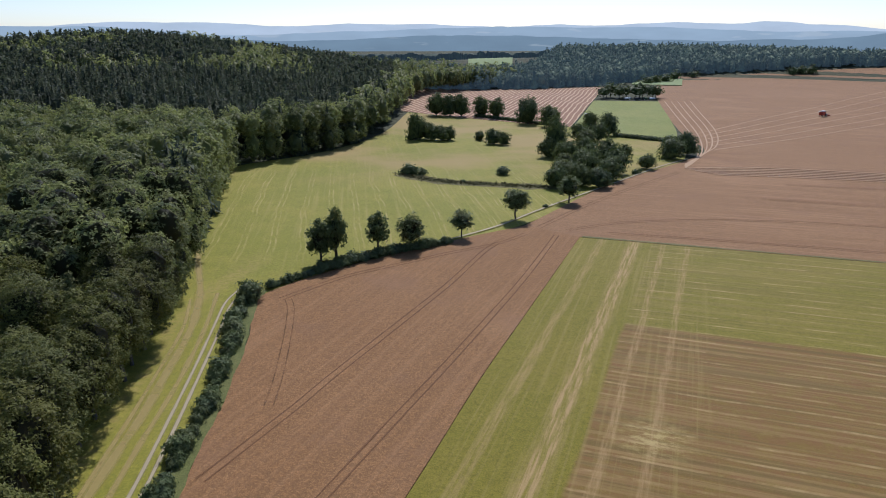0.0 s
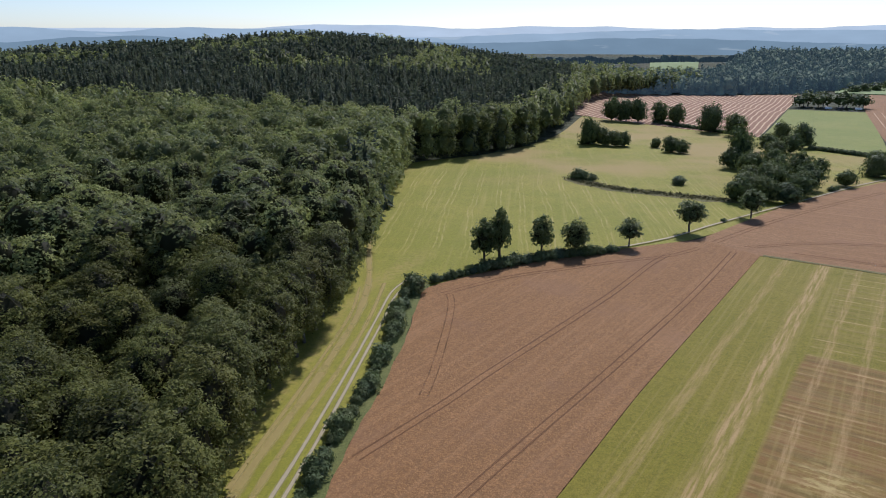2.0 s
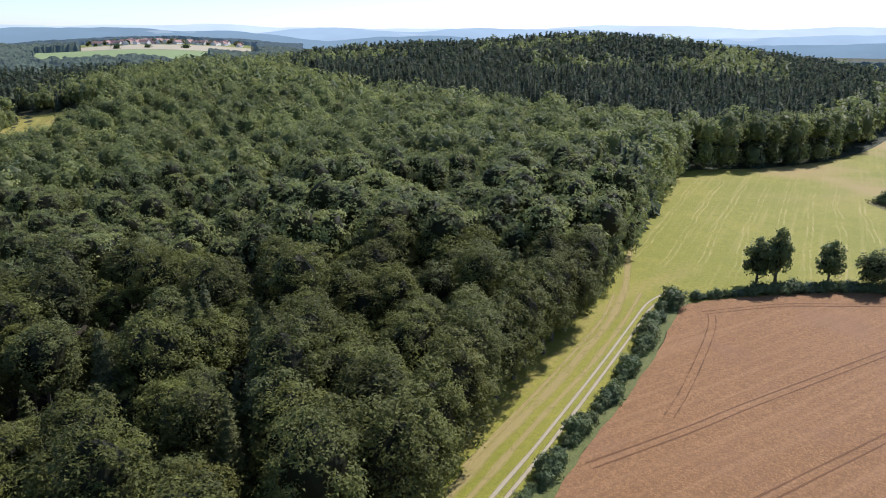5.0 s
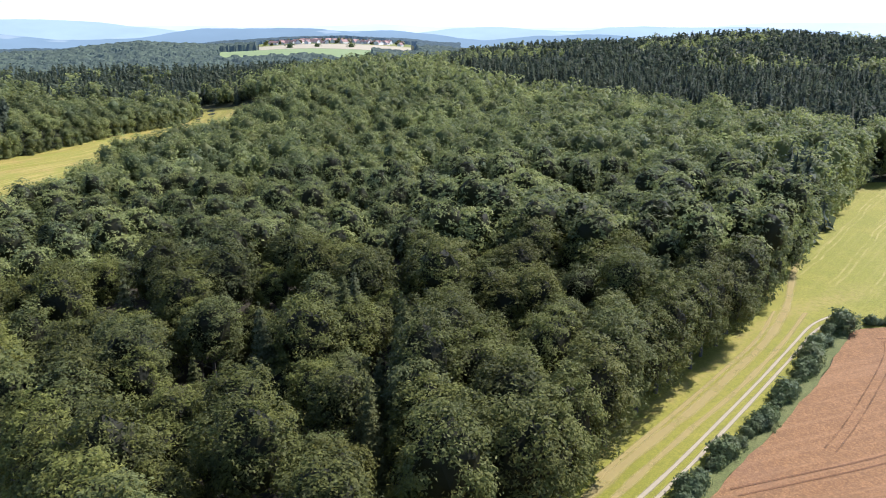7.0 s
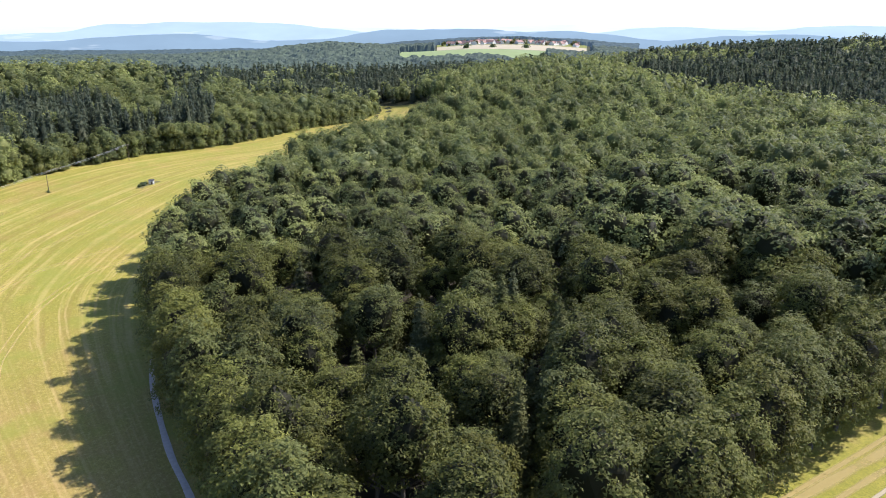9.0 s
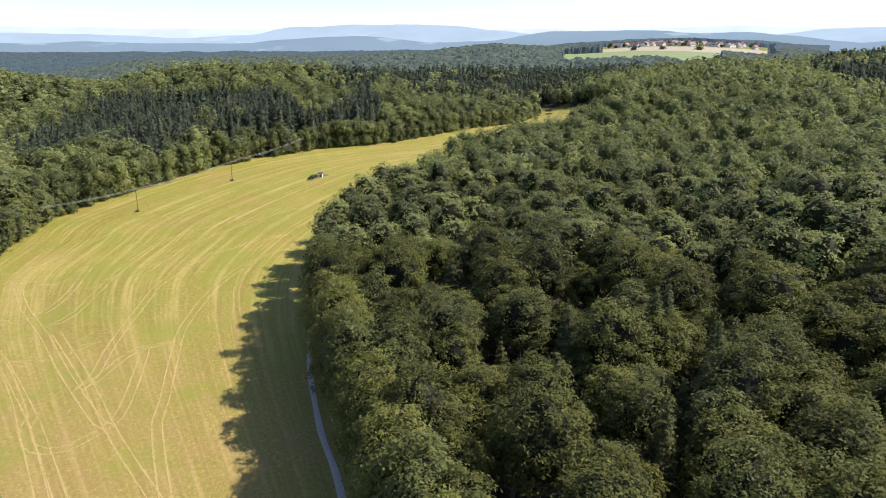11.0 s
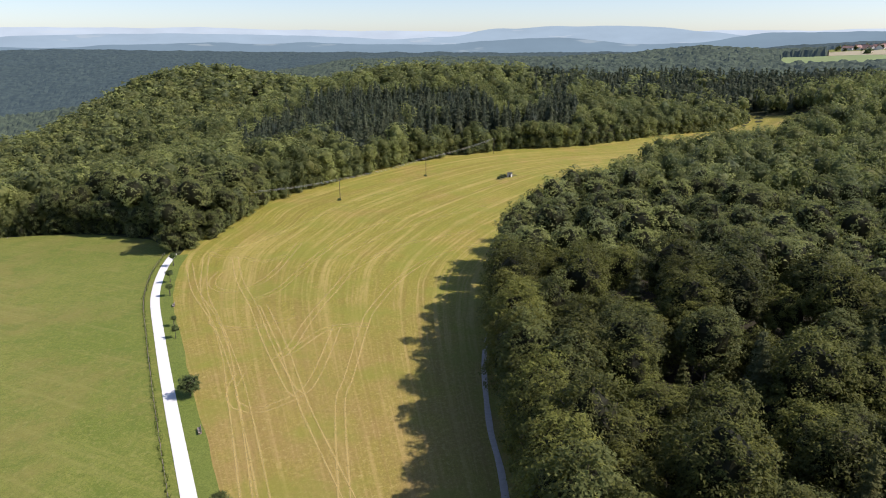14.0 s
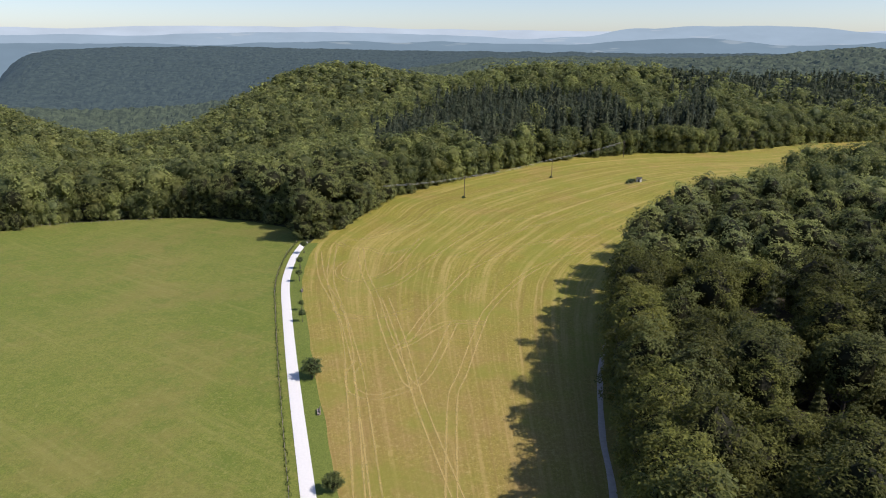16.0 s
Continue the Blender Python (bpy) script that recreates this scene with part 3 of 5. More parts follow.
def broad_crown(seed, count, leaf, lobes=20, core=2, low=0.35, lobe=(0.07, 0.17), core_size=0.7, lean=0.75, plume=0.4, clump=1):
    """A crown of unit height and about unit width, its foot at z = 0: lobes covered with leaf sprays round a core."""
    rng = np.random.default_rng(seed)
    d = rng.normal(size=(lobes, 3))
    d /= np.linalg.norm(d, axis=1)[:, None]
    d[:, 2] = d[:, 2] * 0.9 + 0.15
    c = d * np.array([0.33, 0.33, 0.36]) * rng.uniform(0.8, 1.08, (lobes, 1)) + (0, 0, 0.52)
    c[:, :2] *= np.interp(c[:, 2], [0.1, 0.35, 0.6, 0.95], [0.75, 1.0, 1.0, 0.55])[:, None]
    r = rng.uniform(*lobe, lobes)
    c, r = np.vstack([c, [(0, 0, 0.66), (0, 0, 0.35)]]), np.append(r, [0.24, 0.28])
    pick = rng.choice(len(r), count, p=r ** 2 / (r ** 2).sum())
    w = rng.normal(size=(count, 3))
    w /= np.linalg.norm(w, axis=1)[:, None]
    flip = (w[:, 2] < -low) & (rng.uniform(size=count) < 0.75)
    w[flip, 2] *= -1
    if clump > 1:
        first = rng.integers(count, size=max(1, count // clump))
        group = rng.integers(len(first), size=count)
        pick, w = pick[first][group], w[first][group] + rng.normal(0, 0.06, (count, 3))
        spread = rng.normal(size=(count, 3)) * (0.022, 0.022, 0.010)
        reach = rng.uniform(0.75, 1.2, len(first))[group]
    else:
        spread, reach = 0.0, rng.uniform(0.6, 1.2, count)
    pos = c[pick] + w * (1.2, 1.2, 0.62) * (r[pick] * reach)[:, None] + spread
    # boughs that reach out and up beyond the lobes
    many = max(8, lobes)
    tip = rng.normal(size=(many, 3))
    tip[:, 2] = np.abs(tip[:, 2]) * 1.2 - 0.3
    tip /= np.linalg.norm(tip, axis=1)[:, None]
    tip = tip * np.array([0.47, 0.47, 0.50]) * rng.uniform(0.82, 1.02, (many, 1)) + (0, 0, 0.5)
    bough = rng.integers(many, size=count)
    s = 1 - rng.uniform(0, 1, count) ** 1.3 * 0.55
    root = np.array([0, 0, 0.36])
    far = root + (tip[bough] - root) * s[:, None] + rng.normal(size=(count, 3)) * (1.25, 1.25, 0.55) * (0.075 * (1 - s) + 0.03)[:, None]
    on_bough = rng.uniform(size=count) < plume
    pos = np.where(on_bough[:, None], far, pos)
    nor = np.where(on_bough[:, None], (tip - root)[bough] * 1.2, w * 0.55) + rng.normal(size=(count, 3)) * 0.45 + (0, 0, lean)
    nor /= np.linalg.norm(nor, axis=1)[:, None]
    v, f = sprays(rng, pos, nor, rng.uniform(0.6, 1.35, count) * leaf)
    tint = np.where(on_bough, rng.uniform(0.2, 0.9, many)[bough], rng.uniform(0.1, 0.7, len(r))[pick]) + rng.normal(0, 0.26, count)
    tint = np.repeat(tint, 3)
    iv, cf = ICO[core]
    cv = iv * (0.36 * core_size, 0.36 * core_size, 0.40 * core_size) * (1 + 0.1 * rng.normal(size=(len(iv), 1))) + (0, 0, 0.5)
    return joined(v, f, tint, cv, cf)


def dome_crown(seed, level, lobes, rough, fringe=0, leaf=0.05):
    """A closed crown of unit height and width, its foot at z = 0: uneven lobes of leaf sprays over an inner dome
    coloured dark for shade.
    """
    rng = np.random.default_rng(seed)
    v, f = ICO[level]
    d = rng.normal(size=(lobes, 3))
    d /= np.linalg.norm(d, axis=1)[:, None]
    d[:, 2] = np.abs(d[:, 2]) * 1.25 - 0.45
    c = d * np.array([0.33, 0.33, 0.33]) * rng.uniform(0.65, 1.12, (lobes, 1))
    r = rng.uniform(0.07, 0.19, lobes)
    c, r = np.vstack([c, [(0, 0, 0)]]), np.append(r, 0.27)

    def surface(w):
        along = w @ c.T
        under = r ** 2 - ((c ** 2).sum(1)[None] - along ** 2)
        reach = np.where(under > 0, along + np.sqrt(np.maximum(under, 0)), 0)
        return reach.max(1), reach.argmax(1)

    far, own = surface(v)
    pts = v * (far * 0.84 * (1 + rng.normal(0, rough, len(v))))[:, None]
    # leaf sprays lie in small flat clumps on the lobes, ragged at the rim
    clumps = max(20, fringe // 7)
    w = rng.normal(size=(clumps, 3))
    w /= np.linalg.norm(w, axis=1)[:, None]
    w[:, 2] = np.where(w[:, 2] < -0.35, -w[:, 2], w[:, 2])
    far, own = surface(w)
    seat = w * (far * rng.choice([0.93, 1.0, 1.1, 1.22], clumps, p=[0.3, 0.4, 0.2, 0.1]))[:, None]
    out = seat - c[own]
    out /= np.linalg.norm(out, axis=1)[:, None] + 1e-9
    pick = rng.integers(clumps, size=fringe)
    at = seat[pick] + rng.normal(size=(fringe, 3)) * (1.3, 1.3, 0.7) * leaf * 0.95
    nor = out[pick] * 0.6 + w[pick] * 0.5 + rng.normal(size=(fringe, 3)) * 0.27 + (0, 0, 0.1)
    nor /= np.linalg.norm(nor, axis=1)[:, None]
    sv, sf = sprays(rng, at, nor, rng.uniform(0.6, 1.4, fringe) * leaf)
    tone = rng.uniform(0.05, 0.75, len(r))[own] + rng.normal(0.05, 0.15, clumps)
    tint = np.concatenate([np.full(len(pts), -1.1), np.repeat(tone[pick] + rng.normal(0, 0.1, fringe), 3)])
    return np.vstack([pts, sv]) + (0, 0, 0.5), np.vstack([f, sf + len(pts)]), tint


def leafy_crown(seed, count, leaf, clumps=60, level=2, inner=0.74, dark=True, sprig=0.16, size=(0.085, 0.15), aspect=1.5, foot=0.72):
    """A beech crown of unit height and about unit width, its foot at z = 0: rounded tiers of leaf sprays on a lobed dome.
    aspect: how much taller than wide it will stand, so that its leaves keep their shape; foot: its width low down."""
    rng = np.random.default_rng(seed)
    lobe = rng.normal(size=(10, 3))
    lobe /= np.linalg.norm(lobe, axis=1)[:, None]
    swell = rng.uniform(-0.26, 0.26, 10)

    def envelope(w):
        r = 1 + (swell * np.exp(5.5 * (w @ lobe.T - 1))).sum(1)
        taper = np.interp(w[:, 2], [-1, -0.2, 0.45, 1], [foot, 0.6 + 0.4 * foot + 0.1, 1.02, 0.98])
        return w * (0.45, 0.45, 0.46) * (r * taper)[:, None]

    k = np.arange(clumps) + 0.5
    up = 1 - 1.66 * k / clumps
    turn = k * 2.39996 + rng.normal(0, 0.35, clumps)
    w = np.stack([np.cos(turn) * np.sqrt(1 - up ** 2), np.sin(turn) * np.sqrt(1 - up ** 2), up + rng.normal(0, 0.06, clumps)], 1)
    w /= np.linalg.norm(w, axis=1)[:, None]
    shape = np.array([1, 1, aspect])
    c = envelope(w) * rng.uniform(0.66, 1.0, (clumps, 1)) * shape
    r = rng.uniform(*size, clumps)
    pick = rng.choice(clumps, count, p=r ** 2 / (r ** 2).sum())
    u = rng.normal(size=(count, 3)) + w[pick] * 0.9 + (0, 0, 0.5)
    u /= np.linalg.norm(u, axis=1)[:, None]
    far = np.where(rng.uniform(size=count) < sprig, rng.uniform(1.1, 1.6, count), rng.uniform(0.75, 1.1, count))
    pos = c[pick] + u * (1.15, 1.15, 0.8) * (r[pick] * far)[:, None]
    # leaf sprays lie flat in tiers, their faces to the sky, and tip over at the rim
    nor = u * 0.5 + w[pick] * 0.2 + rng.normal(size=(count, 3)) * 0.33 + (0, 0, 0.5)
    nor /= np.linalg.norm(nor, axis=1)[:, None]
    sv, sf = sprays(rng, pos, nor, rng.uniform(0.65, 1.35, count) * leaf)
    tone = rng.uniform(0.05, 0.85, clumps)[pick] + rng.normal(0, 0.14, count)
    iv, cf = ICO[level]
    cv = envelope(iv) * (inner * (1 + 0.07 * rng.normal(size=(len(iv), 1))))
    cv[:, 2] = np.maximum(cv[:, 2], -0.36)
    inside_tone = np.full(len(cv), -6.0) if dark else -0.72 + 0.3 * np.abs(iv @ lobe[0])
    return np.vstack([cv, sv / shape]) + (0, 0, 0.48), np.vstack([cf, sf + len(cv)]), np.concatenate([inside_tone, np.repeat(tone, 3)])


def spruce_crown(seed, count, leaf):
    """A pointed crown of unit height with drooping tiers of sprays."""
    rng = np.random.default_rng(seed)
    z = 1 - rng.uniform(0, 1, count) ** 0.62
    tier = np.round(z * 19) / 19 + rng.normal(0, 0.006, count)
    t = rng.uniform(0, 2 * np.pi, count)
    rad = np.clip(1 - tier, 0.006, 1) ** 0.7 * 0.17 * rng.uniform(0.4, 1.1, count) * (1 + 0.2 * np.sin(t * 3 + seed) + 0.15 * np.sin(t * 5 + seed * 2))
    pos = np.stack([np.cos(t) * rad, np.sin(t) * rad, tier - rad * 0.35], 1)
    nor = np.stack([np.cos(t) * 0.7, np.sin(t) * 0.7, np.full(count, 0.75)], 1) + rng.normal(size=(count, 3)) * 0.4
    nor /= np.linalg.norm(nor, axis=1)[:, None]
    v, f = sprays(rng, pos, nor, rng.uniform(0.6, 1.3, count) * leaf * (0.55 + 0.6 * (1 - z)))
    k = 8
    ang = np.linspace(0, 2 * np.pi, k, endpoint=False)
    cv = np.vstack([np.stack([np.cos(ang) * 0.12, np.sin(ang) * 0.12, np.full(k, 0.03)], 1), [(0, 0, 0.97)]])
    cf = np.array([[i, (i + 1) % k, k] for i in range(k)])
    return np.vstack([v, cv]), np.vstack([f, cf + len(v)]), np.concatenate([np.repeat(rng.uniform(0.1, 0.9, count), 3), np.full(len(cv), -0.85)])


def merged(name, kinds, spots, mat, label):
    """A wood joined into one mesh. spots: kind, x, y, z, height, spread, turn, tint."""
    vs, fs, ts, at = [], [], [], 0
    for k, x, y, z, height, spread, turn, tint in spots:
        v, f, t = kinds[int(k)]
        c, s = math.cos(turn), math.sin(turn)
        w = np.empty_like(v)
        w[:, 0] = (v[:, 0] * c - v[:, 1] * s) * spread + x
        w[:, 1] = (v[:, 0] * s + v[:, 1] * c) * spread + y
        w[:, 2] = v[:, 2] * height + z
        vs.append(w), fs.append(f + at), ts.append(np.clip(t * 0.5 + tint, -6, 2))
        at += len(v)
    ob = new(name, mesh_from(name, np.vstack(vs), np.vstack(fs), [mat], True, tint=np.concatenate(ts)))
    return tagged(ob, label, "forest", kind="stuff")


def inside(poly, x, y):
    hit = np.zeros(len(x), bool)
    p = np.array(poly)
    for (ax, ay), (bx, by) in zip(p, np.roll(p, -1, 0)):
        hit ^= ((ay > y) != (by > y)) & (x < (bx - ax) * (y - ay) / (by - ay + 1e-12) + ax)
    return hit


def scatter(rng, poly, step, jitter=0.42):
    p = np.array(poly)
    x0, y0, x1, y1 = p[:, 0].min(), p[:, 1].min(), p[:, 0].max(), p[:, 1].max()
    gx, gy = np.meshgrid(np.arange(x0, x1, step, dtype=float), np.arange(y0, y1, step, dtype=float))
    gx[1::2] += step / 2
    x, y = gx.ravel(), gy.ravel()
    x, y = x + rng.uniform(-1, 1, len(x)) * step * jitter, y + rng.uniform(-1, 1, len(y)) * step * jitter
    keep = inside(poly, x, y)
    return x[keep], y[keep]


STRIP_EDGE = [(-55, 62), (-62, 90), (-66.5, 117), (-68, 137), (-72, 163), (-80, 199), (-93, 250), (-100, 286), (-111, 345), (-115, 374), (-96, 400), (-73, 429), (-57, 462), (-45, 508), (-42, 594), (-34, 744)]
HAY_EDGE = [(-728, 300), (-604, 314), (-560, 312), (-500, 277), (-443, 236), (-412, 196), (-383, 156), (-348, 106), (-310, 78), (-263, 51), (-231, 30), (-192, 16.5), (-144, 13.7), (-94, 14.2), (-60, 15)]
WOOD = STRIP_EDGE + [(-20, 820), (120, 1010), (-300, 1060), (-700, 820), (-900, 560)] + HAY_EDGE
WEST_WOOD = [(-238, -97), (-275, -88), (-319, -83), (-411, -24), (-455, 34), (-479, 95), (-530, 154), (-584, 221), (-650, 272), (-722, 296), (-735, 370), (-890, 540), (-1040, 300), (-1080, 0), (-1000, -420), (-800, -650), (-560, -560), (-330, -330), (-236, -237), (-260, -216), (-277, -184), (-275, -150), (-256, -110)]
EAST_BAND = [(-30, 870), (230, 1000), (370, 1185), (780, 1195), (1000, 1150), (1150, 1300), (820, 1480), (250, 1480), (100, 1120), (-60, 960)]

NEAR = [leafy_crown(10 + i, 6600, 0.0215, 88 + 3 * i, 2, 0.72, sprig=0.2, size=(0.07, 0.135), aspect=1.6) for i in range(8)]
SKIRTED = [leafy_crown(20 + i, 8000, 0.0215, 130 + 3 * i, 2, 0.72, sprig=0.2, size=(0.07, 0.13), aspect=2.0, foot=0.95) for i in range(5)]
CLOSE = [leafy_crown(30 + i, 1200, 0.038, 52 + 2 * i, 2, 0.78, aspect=1.45) for i in range(6)]
MIDDLE = [leafy_crown(40 + i, 520, 0.052, 44 + i, 1, 0.8, False, 0.18, (0.09, 0.16), 1.4) for i in range(6)]
FAR = [leafy_crown(60 + i, 150, 0.086, 28, 1, 0.82, False, 0.12, (0.1, 0.18), 1.35) for i in range(4)]
FARTHEST = [leafy_crown(70 + i, 60, 0.125, 20, 1, 0.84, False, 0.1, (0.12, 0.2), 1.2) for i in range(4)]
NEAR_SPRUCE = [spruce_crown(80 + i, 7000, 0.0155) for i in range(3)]
MIDDLE_SPRUCE = [spruce_crown(90 + i, 220, 0.062) for i in range(5)]
FAR_SPRUCE = [spruce_crown(95 + i, 84, 0.095) for i in range(4)]



def trunk_mesh(height, radius, limbs=5, seed=0, first=0.35):
    """A tapered trunk with limbs that rise into the crown."""
    rng = np.random.default_rng(seed)
    bm = bmesh.new()

    def tube(a, b, ra, rb, k=7):
        a, b = Vector(a), Vector(b)
        q = (b - a).to_track_quat("Z", "Y").to_matrix()
        rings = []
        for c, r in ((a, ra), (a.lerp(b, 0.5) + Vector(rng.normal(0, ra * 0.3, 3)), (ra + rb) / 2), (b, rb)):
            rings.append([bm.verts.new(c + q @ Vector((math.cos(t) * r, math.sin(t) * r, 0))) for t in np.linspace(0, 2 * math.pi, k, endpoint=False)])
        for p, o in zip(rings, rings[1:]):
            for i in range(k):
                bm.faces.new((p[i], p[(i + 1) % k], o[(i + 1) % k], o[i]))

    tube((0, 0, -0.4), (0, 0, height * 0.5), radius * 1.3, radius * 0.8)
    tube((0, 0, height * 0.48), (0.05 * height / 20, 0.1 * height / 20, height * 0.85), radius * 0.8, radius * 0.2)
    for i in range(limbs):
        t = i * 2.4 + seed
        z = height * (first + 0.4 * i / limbs)
        tube((0, 0, z), (math.cos(t) * height * 0.2, math.sin(t) * height * 0.2, z + height * 0.18), radius * 0.5, radius * 0.12, 5)
    me = bpy.data.meshes.new("trunk")
    bm.to_mesh(me)
    bm.free()
    me.materials.append(BARK)
    return me


def tree_thing(name, crown, trunk, low, high, wide, mat, label, category="tree", group=""):
    """One tree: an Empty at its foot with trunk and crown."""
    root = tagged(new(name), label, category, group)
    v, f, t = crown
    part("trunk", trunk, root)
    part("crown", mesh_from("crown", v * (wide, wide, high) + (0, 0, low), f, [mat], False, tint=t), root)
    return root


def woods():
    rng = np.random.default_rng(5)
    x, y = scatter(rng, WOOD, 9.2, 0.36)
    rows = [curve(e, int(np.hypot(*np.diff(np.array(e), axis=0).T).sum() / 7.6)) for e in (STRIP_EDGE[:10], HAY_EDGE[1:])]
    rows = np.vstack(rows) + rng.uniform(-1.2, 1.2, (sum(map(len, rows)), 2))
    apart = np.min([np.hypot(x - a, y - b) for a, b in rows], axis=0) > 5.5
    x, y = np.append(x[apart], rows[:, 0]), np.append(y[apart], rows[:, 1])
    # the spruces stand closer together than the beeches
    tx, ty = scatter(rng, WOOD, 8.2)
    td, ta = np.hypot(tx, ty), np.degrees(np.arctan2(-tx, ty))
    stand = (td > 440 + (ta - 16) * 7.0) & (ta > 4) & (ta < 47) & (td < 950) & (ty < 880)
    beeches_only = len(x)
    x, y = np.append(x, tx[stand]), np.append(y, ty[stand])
    d, az = np.hypot(x, y), np.degrees(np.arctan2(-x, y))
    z, dice = hills(x, y), rng.uniform(0, 1, len(x))
    patch = np.array([noise.noise((a * 0.008, b * 0.008, 3.0)) for a, b in zip(x, y)])
    conifer = ((d > 430 + (az - 16) * 7.0) & (az > 4) & (az < 47) & (dice < np.where((d > 700) & (patch > 0.12), 0.2, 0.985))) | ((d > 720) & (az >= 47) & (dice < 0.35))
    strip = np.min([np.hypot(x - a, y - b) for a, b in curve(STRIP_EDGE, 80)], axis=0)
    conifer &= ~((strip < 26) & (y > 350) & (dice < 0.9))
    conifer |= (strip < 14) & (y > 230) & (y < 280) & (dice < 0.6)
    conifer[beeches_only:] &= ~((d[beeches_only:] > 700) & (patch[beeches_only:] > 0.12))
    leafy = ~conifer & (np.arange(len(x)) < beeches_only)
    fringe = np.minimum(strip, np.min([np.hypot(x - a, y - b) for a, b in curve(HAY_EDGE, 90)], axis=0)) < 9
    near = d < 172
    beeches = [tree_thing("beech_tree", c, trunk_mesh(24, 0.38, 6, i), 8.5, 19, 12.0, BEECH, "tall leafy green beech tree in a dense wood", group="trees of the beech wood") for i, c in enumerate(NEAR)]
    skirts = [tree_thing("beech_tree", c, trunk_mesh(24, 0.38, 6, i), 1.5, 25, 12.2, BEECH, "beech tree at the wood's edge, leafy almost to the ground", group="trees of the beech wood") for i, c in enumerate(SKIRTED)]
    firs = [tree_thing("spruce_tree", c, trunk_mesh(22, 0.26, 0, i), 1.0, 25, 27, LARCH, "dark green spruce tree among the beeches", group="trees of the beech wood") for i, c in enumerate(NEAR_SPRUCE)]
    used = set()
    for i in np.where(near)[0]:
        src = firs if (rng.uniform() < (0.12 if strip[i] < 26 and y[i] < 105 else 0.04)) else beeches
        s = rng.uniform(0.9, 1.08) if fringe[i] else rng.uniform(0.74, 1.08)
        m = pose(x[i], y[i], z[i] + rng.uniform(-4.5, 1.0) * (0 if fringe[i] else 1), rng.uniform(-3, 3), rng.uniform(-3, 3), rng.uniform(0, 360)) @ Matrix.Diagonal((s * rng.uniform(0.9, 1.12), s, s * rng.uniform(0.9, 1.05), 1))
        if fringe[i] and src is beeches:
            src = skirts
        k = int(rng.integers(len(src)))
        o = src[k] if (src[k].name not in used) else copy_thing(src[k], Matrix.Identity(4))
        used.add(src[k].name)
        o.matrix_world = m
    for o in beeches + skirts + firs:
        if o.name not in used:
            for c in (*o.children, o):
                bpy.data.objects.remove(c)

    def spots(sel, kinds, low, high, wide, lift=0.0):
        for i in np.where(sel)[0]:
            s = rng.uniform(0.74, 1.2) * (1.0 - 0.2 * float(np.clip((az[i] - 46) / 6, 0, 1)))
            shade, wd = 1.0 * rng.uniform(0, 1) ** 1.6 - 0.16 + lift, wide * s * rng.uniform(0.9, 1.15)
            yield rng.integers(kinds), x[i], y[i], z[i] + low * s, high * s, wd, rng.uniform(0, 6.28), shade
            if fringe[i] and high < 24:
                yield rng.integers(kinds), x[i] + rng.uniform(-1.5, 1.5), y[i] + rng.uniform(-1.5, 1.5), z[i] - 2, low * s + high * s * rng.uniform(0.15, 0.5) + 2, wd * rng.uniform(0.75, 1.1), rng.uniform(0, 6.28), shade

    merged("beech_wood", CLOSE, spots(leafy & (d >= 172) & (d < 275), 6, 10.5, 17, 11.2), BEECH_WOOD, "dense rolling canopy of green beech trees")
    merged("beech_wood", MIDDLE, spots(leafy & (d >= 275) & (d < 500), 6, 10.5, 17, 11.3), BEECH_WOOD, "broadleaf canopy further up the wooded rise")
    merged("far_broadleaf_wood", FAR, spots(leafy & (d >= 500), 4, 2, 24, 12.5), BEECH_WOOD, "distant rolling canopy of broadleaf trees")
    merged("spruce_wood", MIDDLE_SPRUCE, spots(conifer & (d < 700), 5, 0.5, 28, 31), SPRUCE_WOOD, "dark stand of tall spruce trees")
    merged("far_spruce_wood", FAR_SPRUCE, spots(conifer & (d >= 700), 3, 0.5, 27, 36), SPRUCE_WOOD, "distant dark ridge of spruce trees")


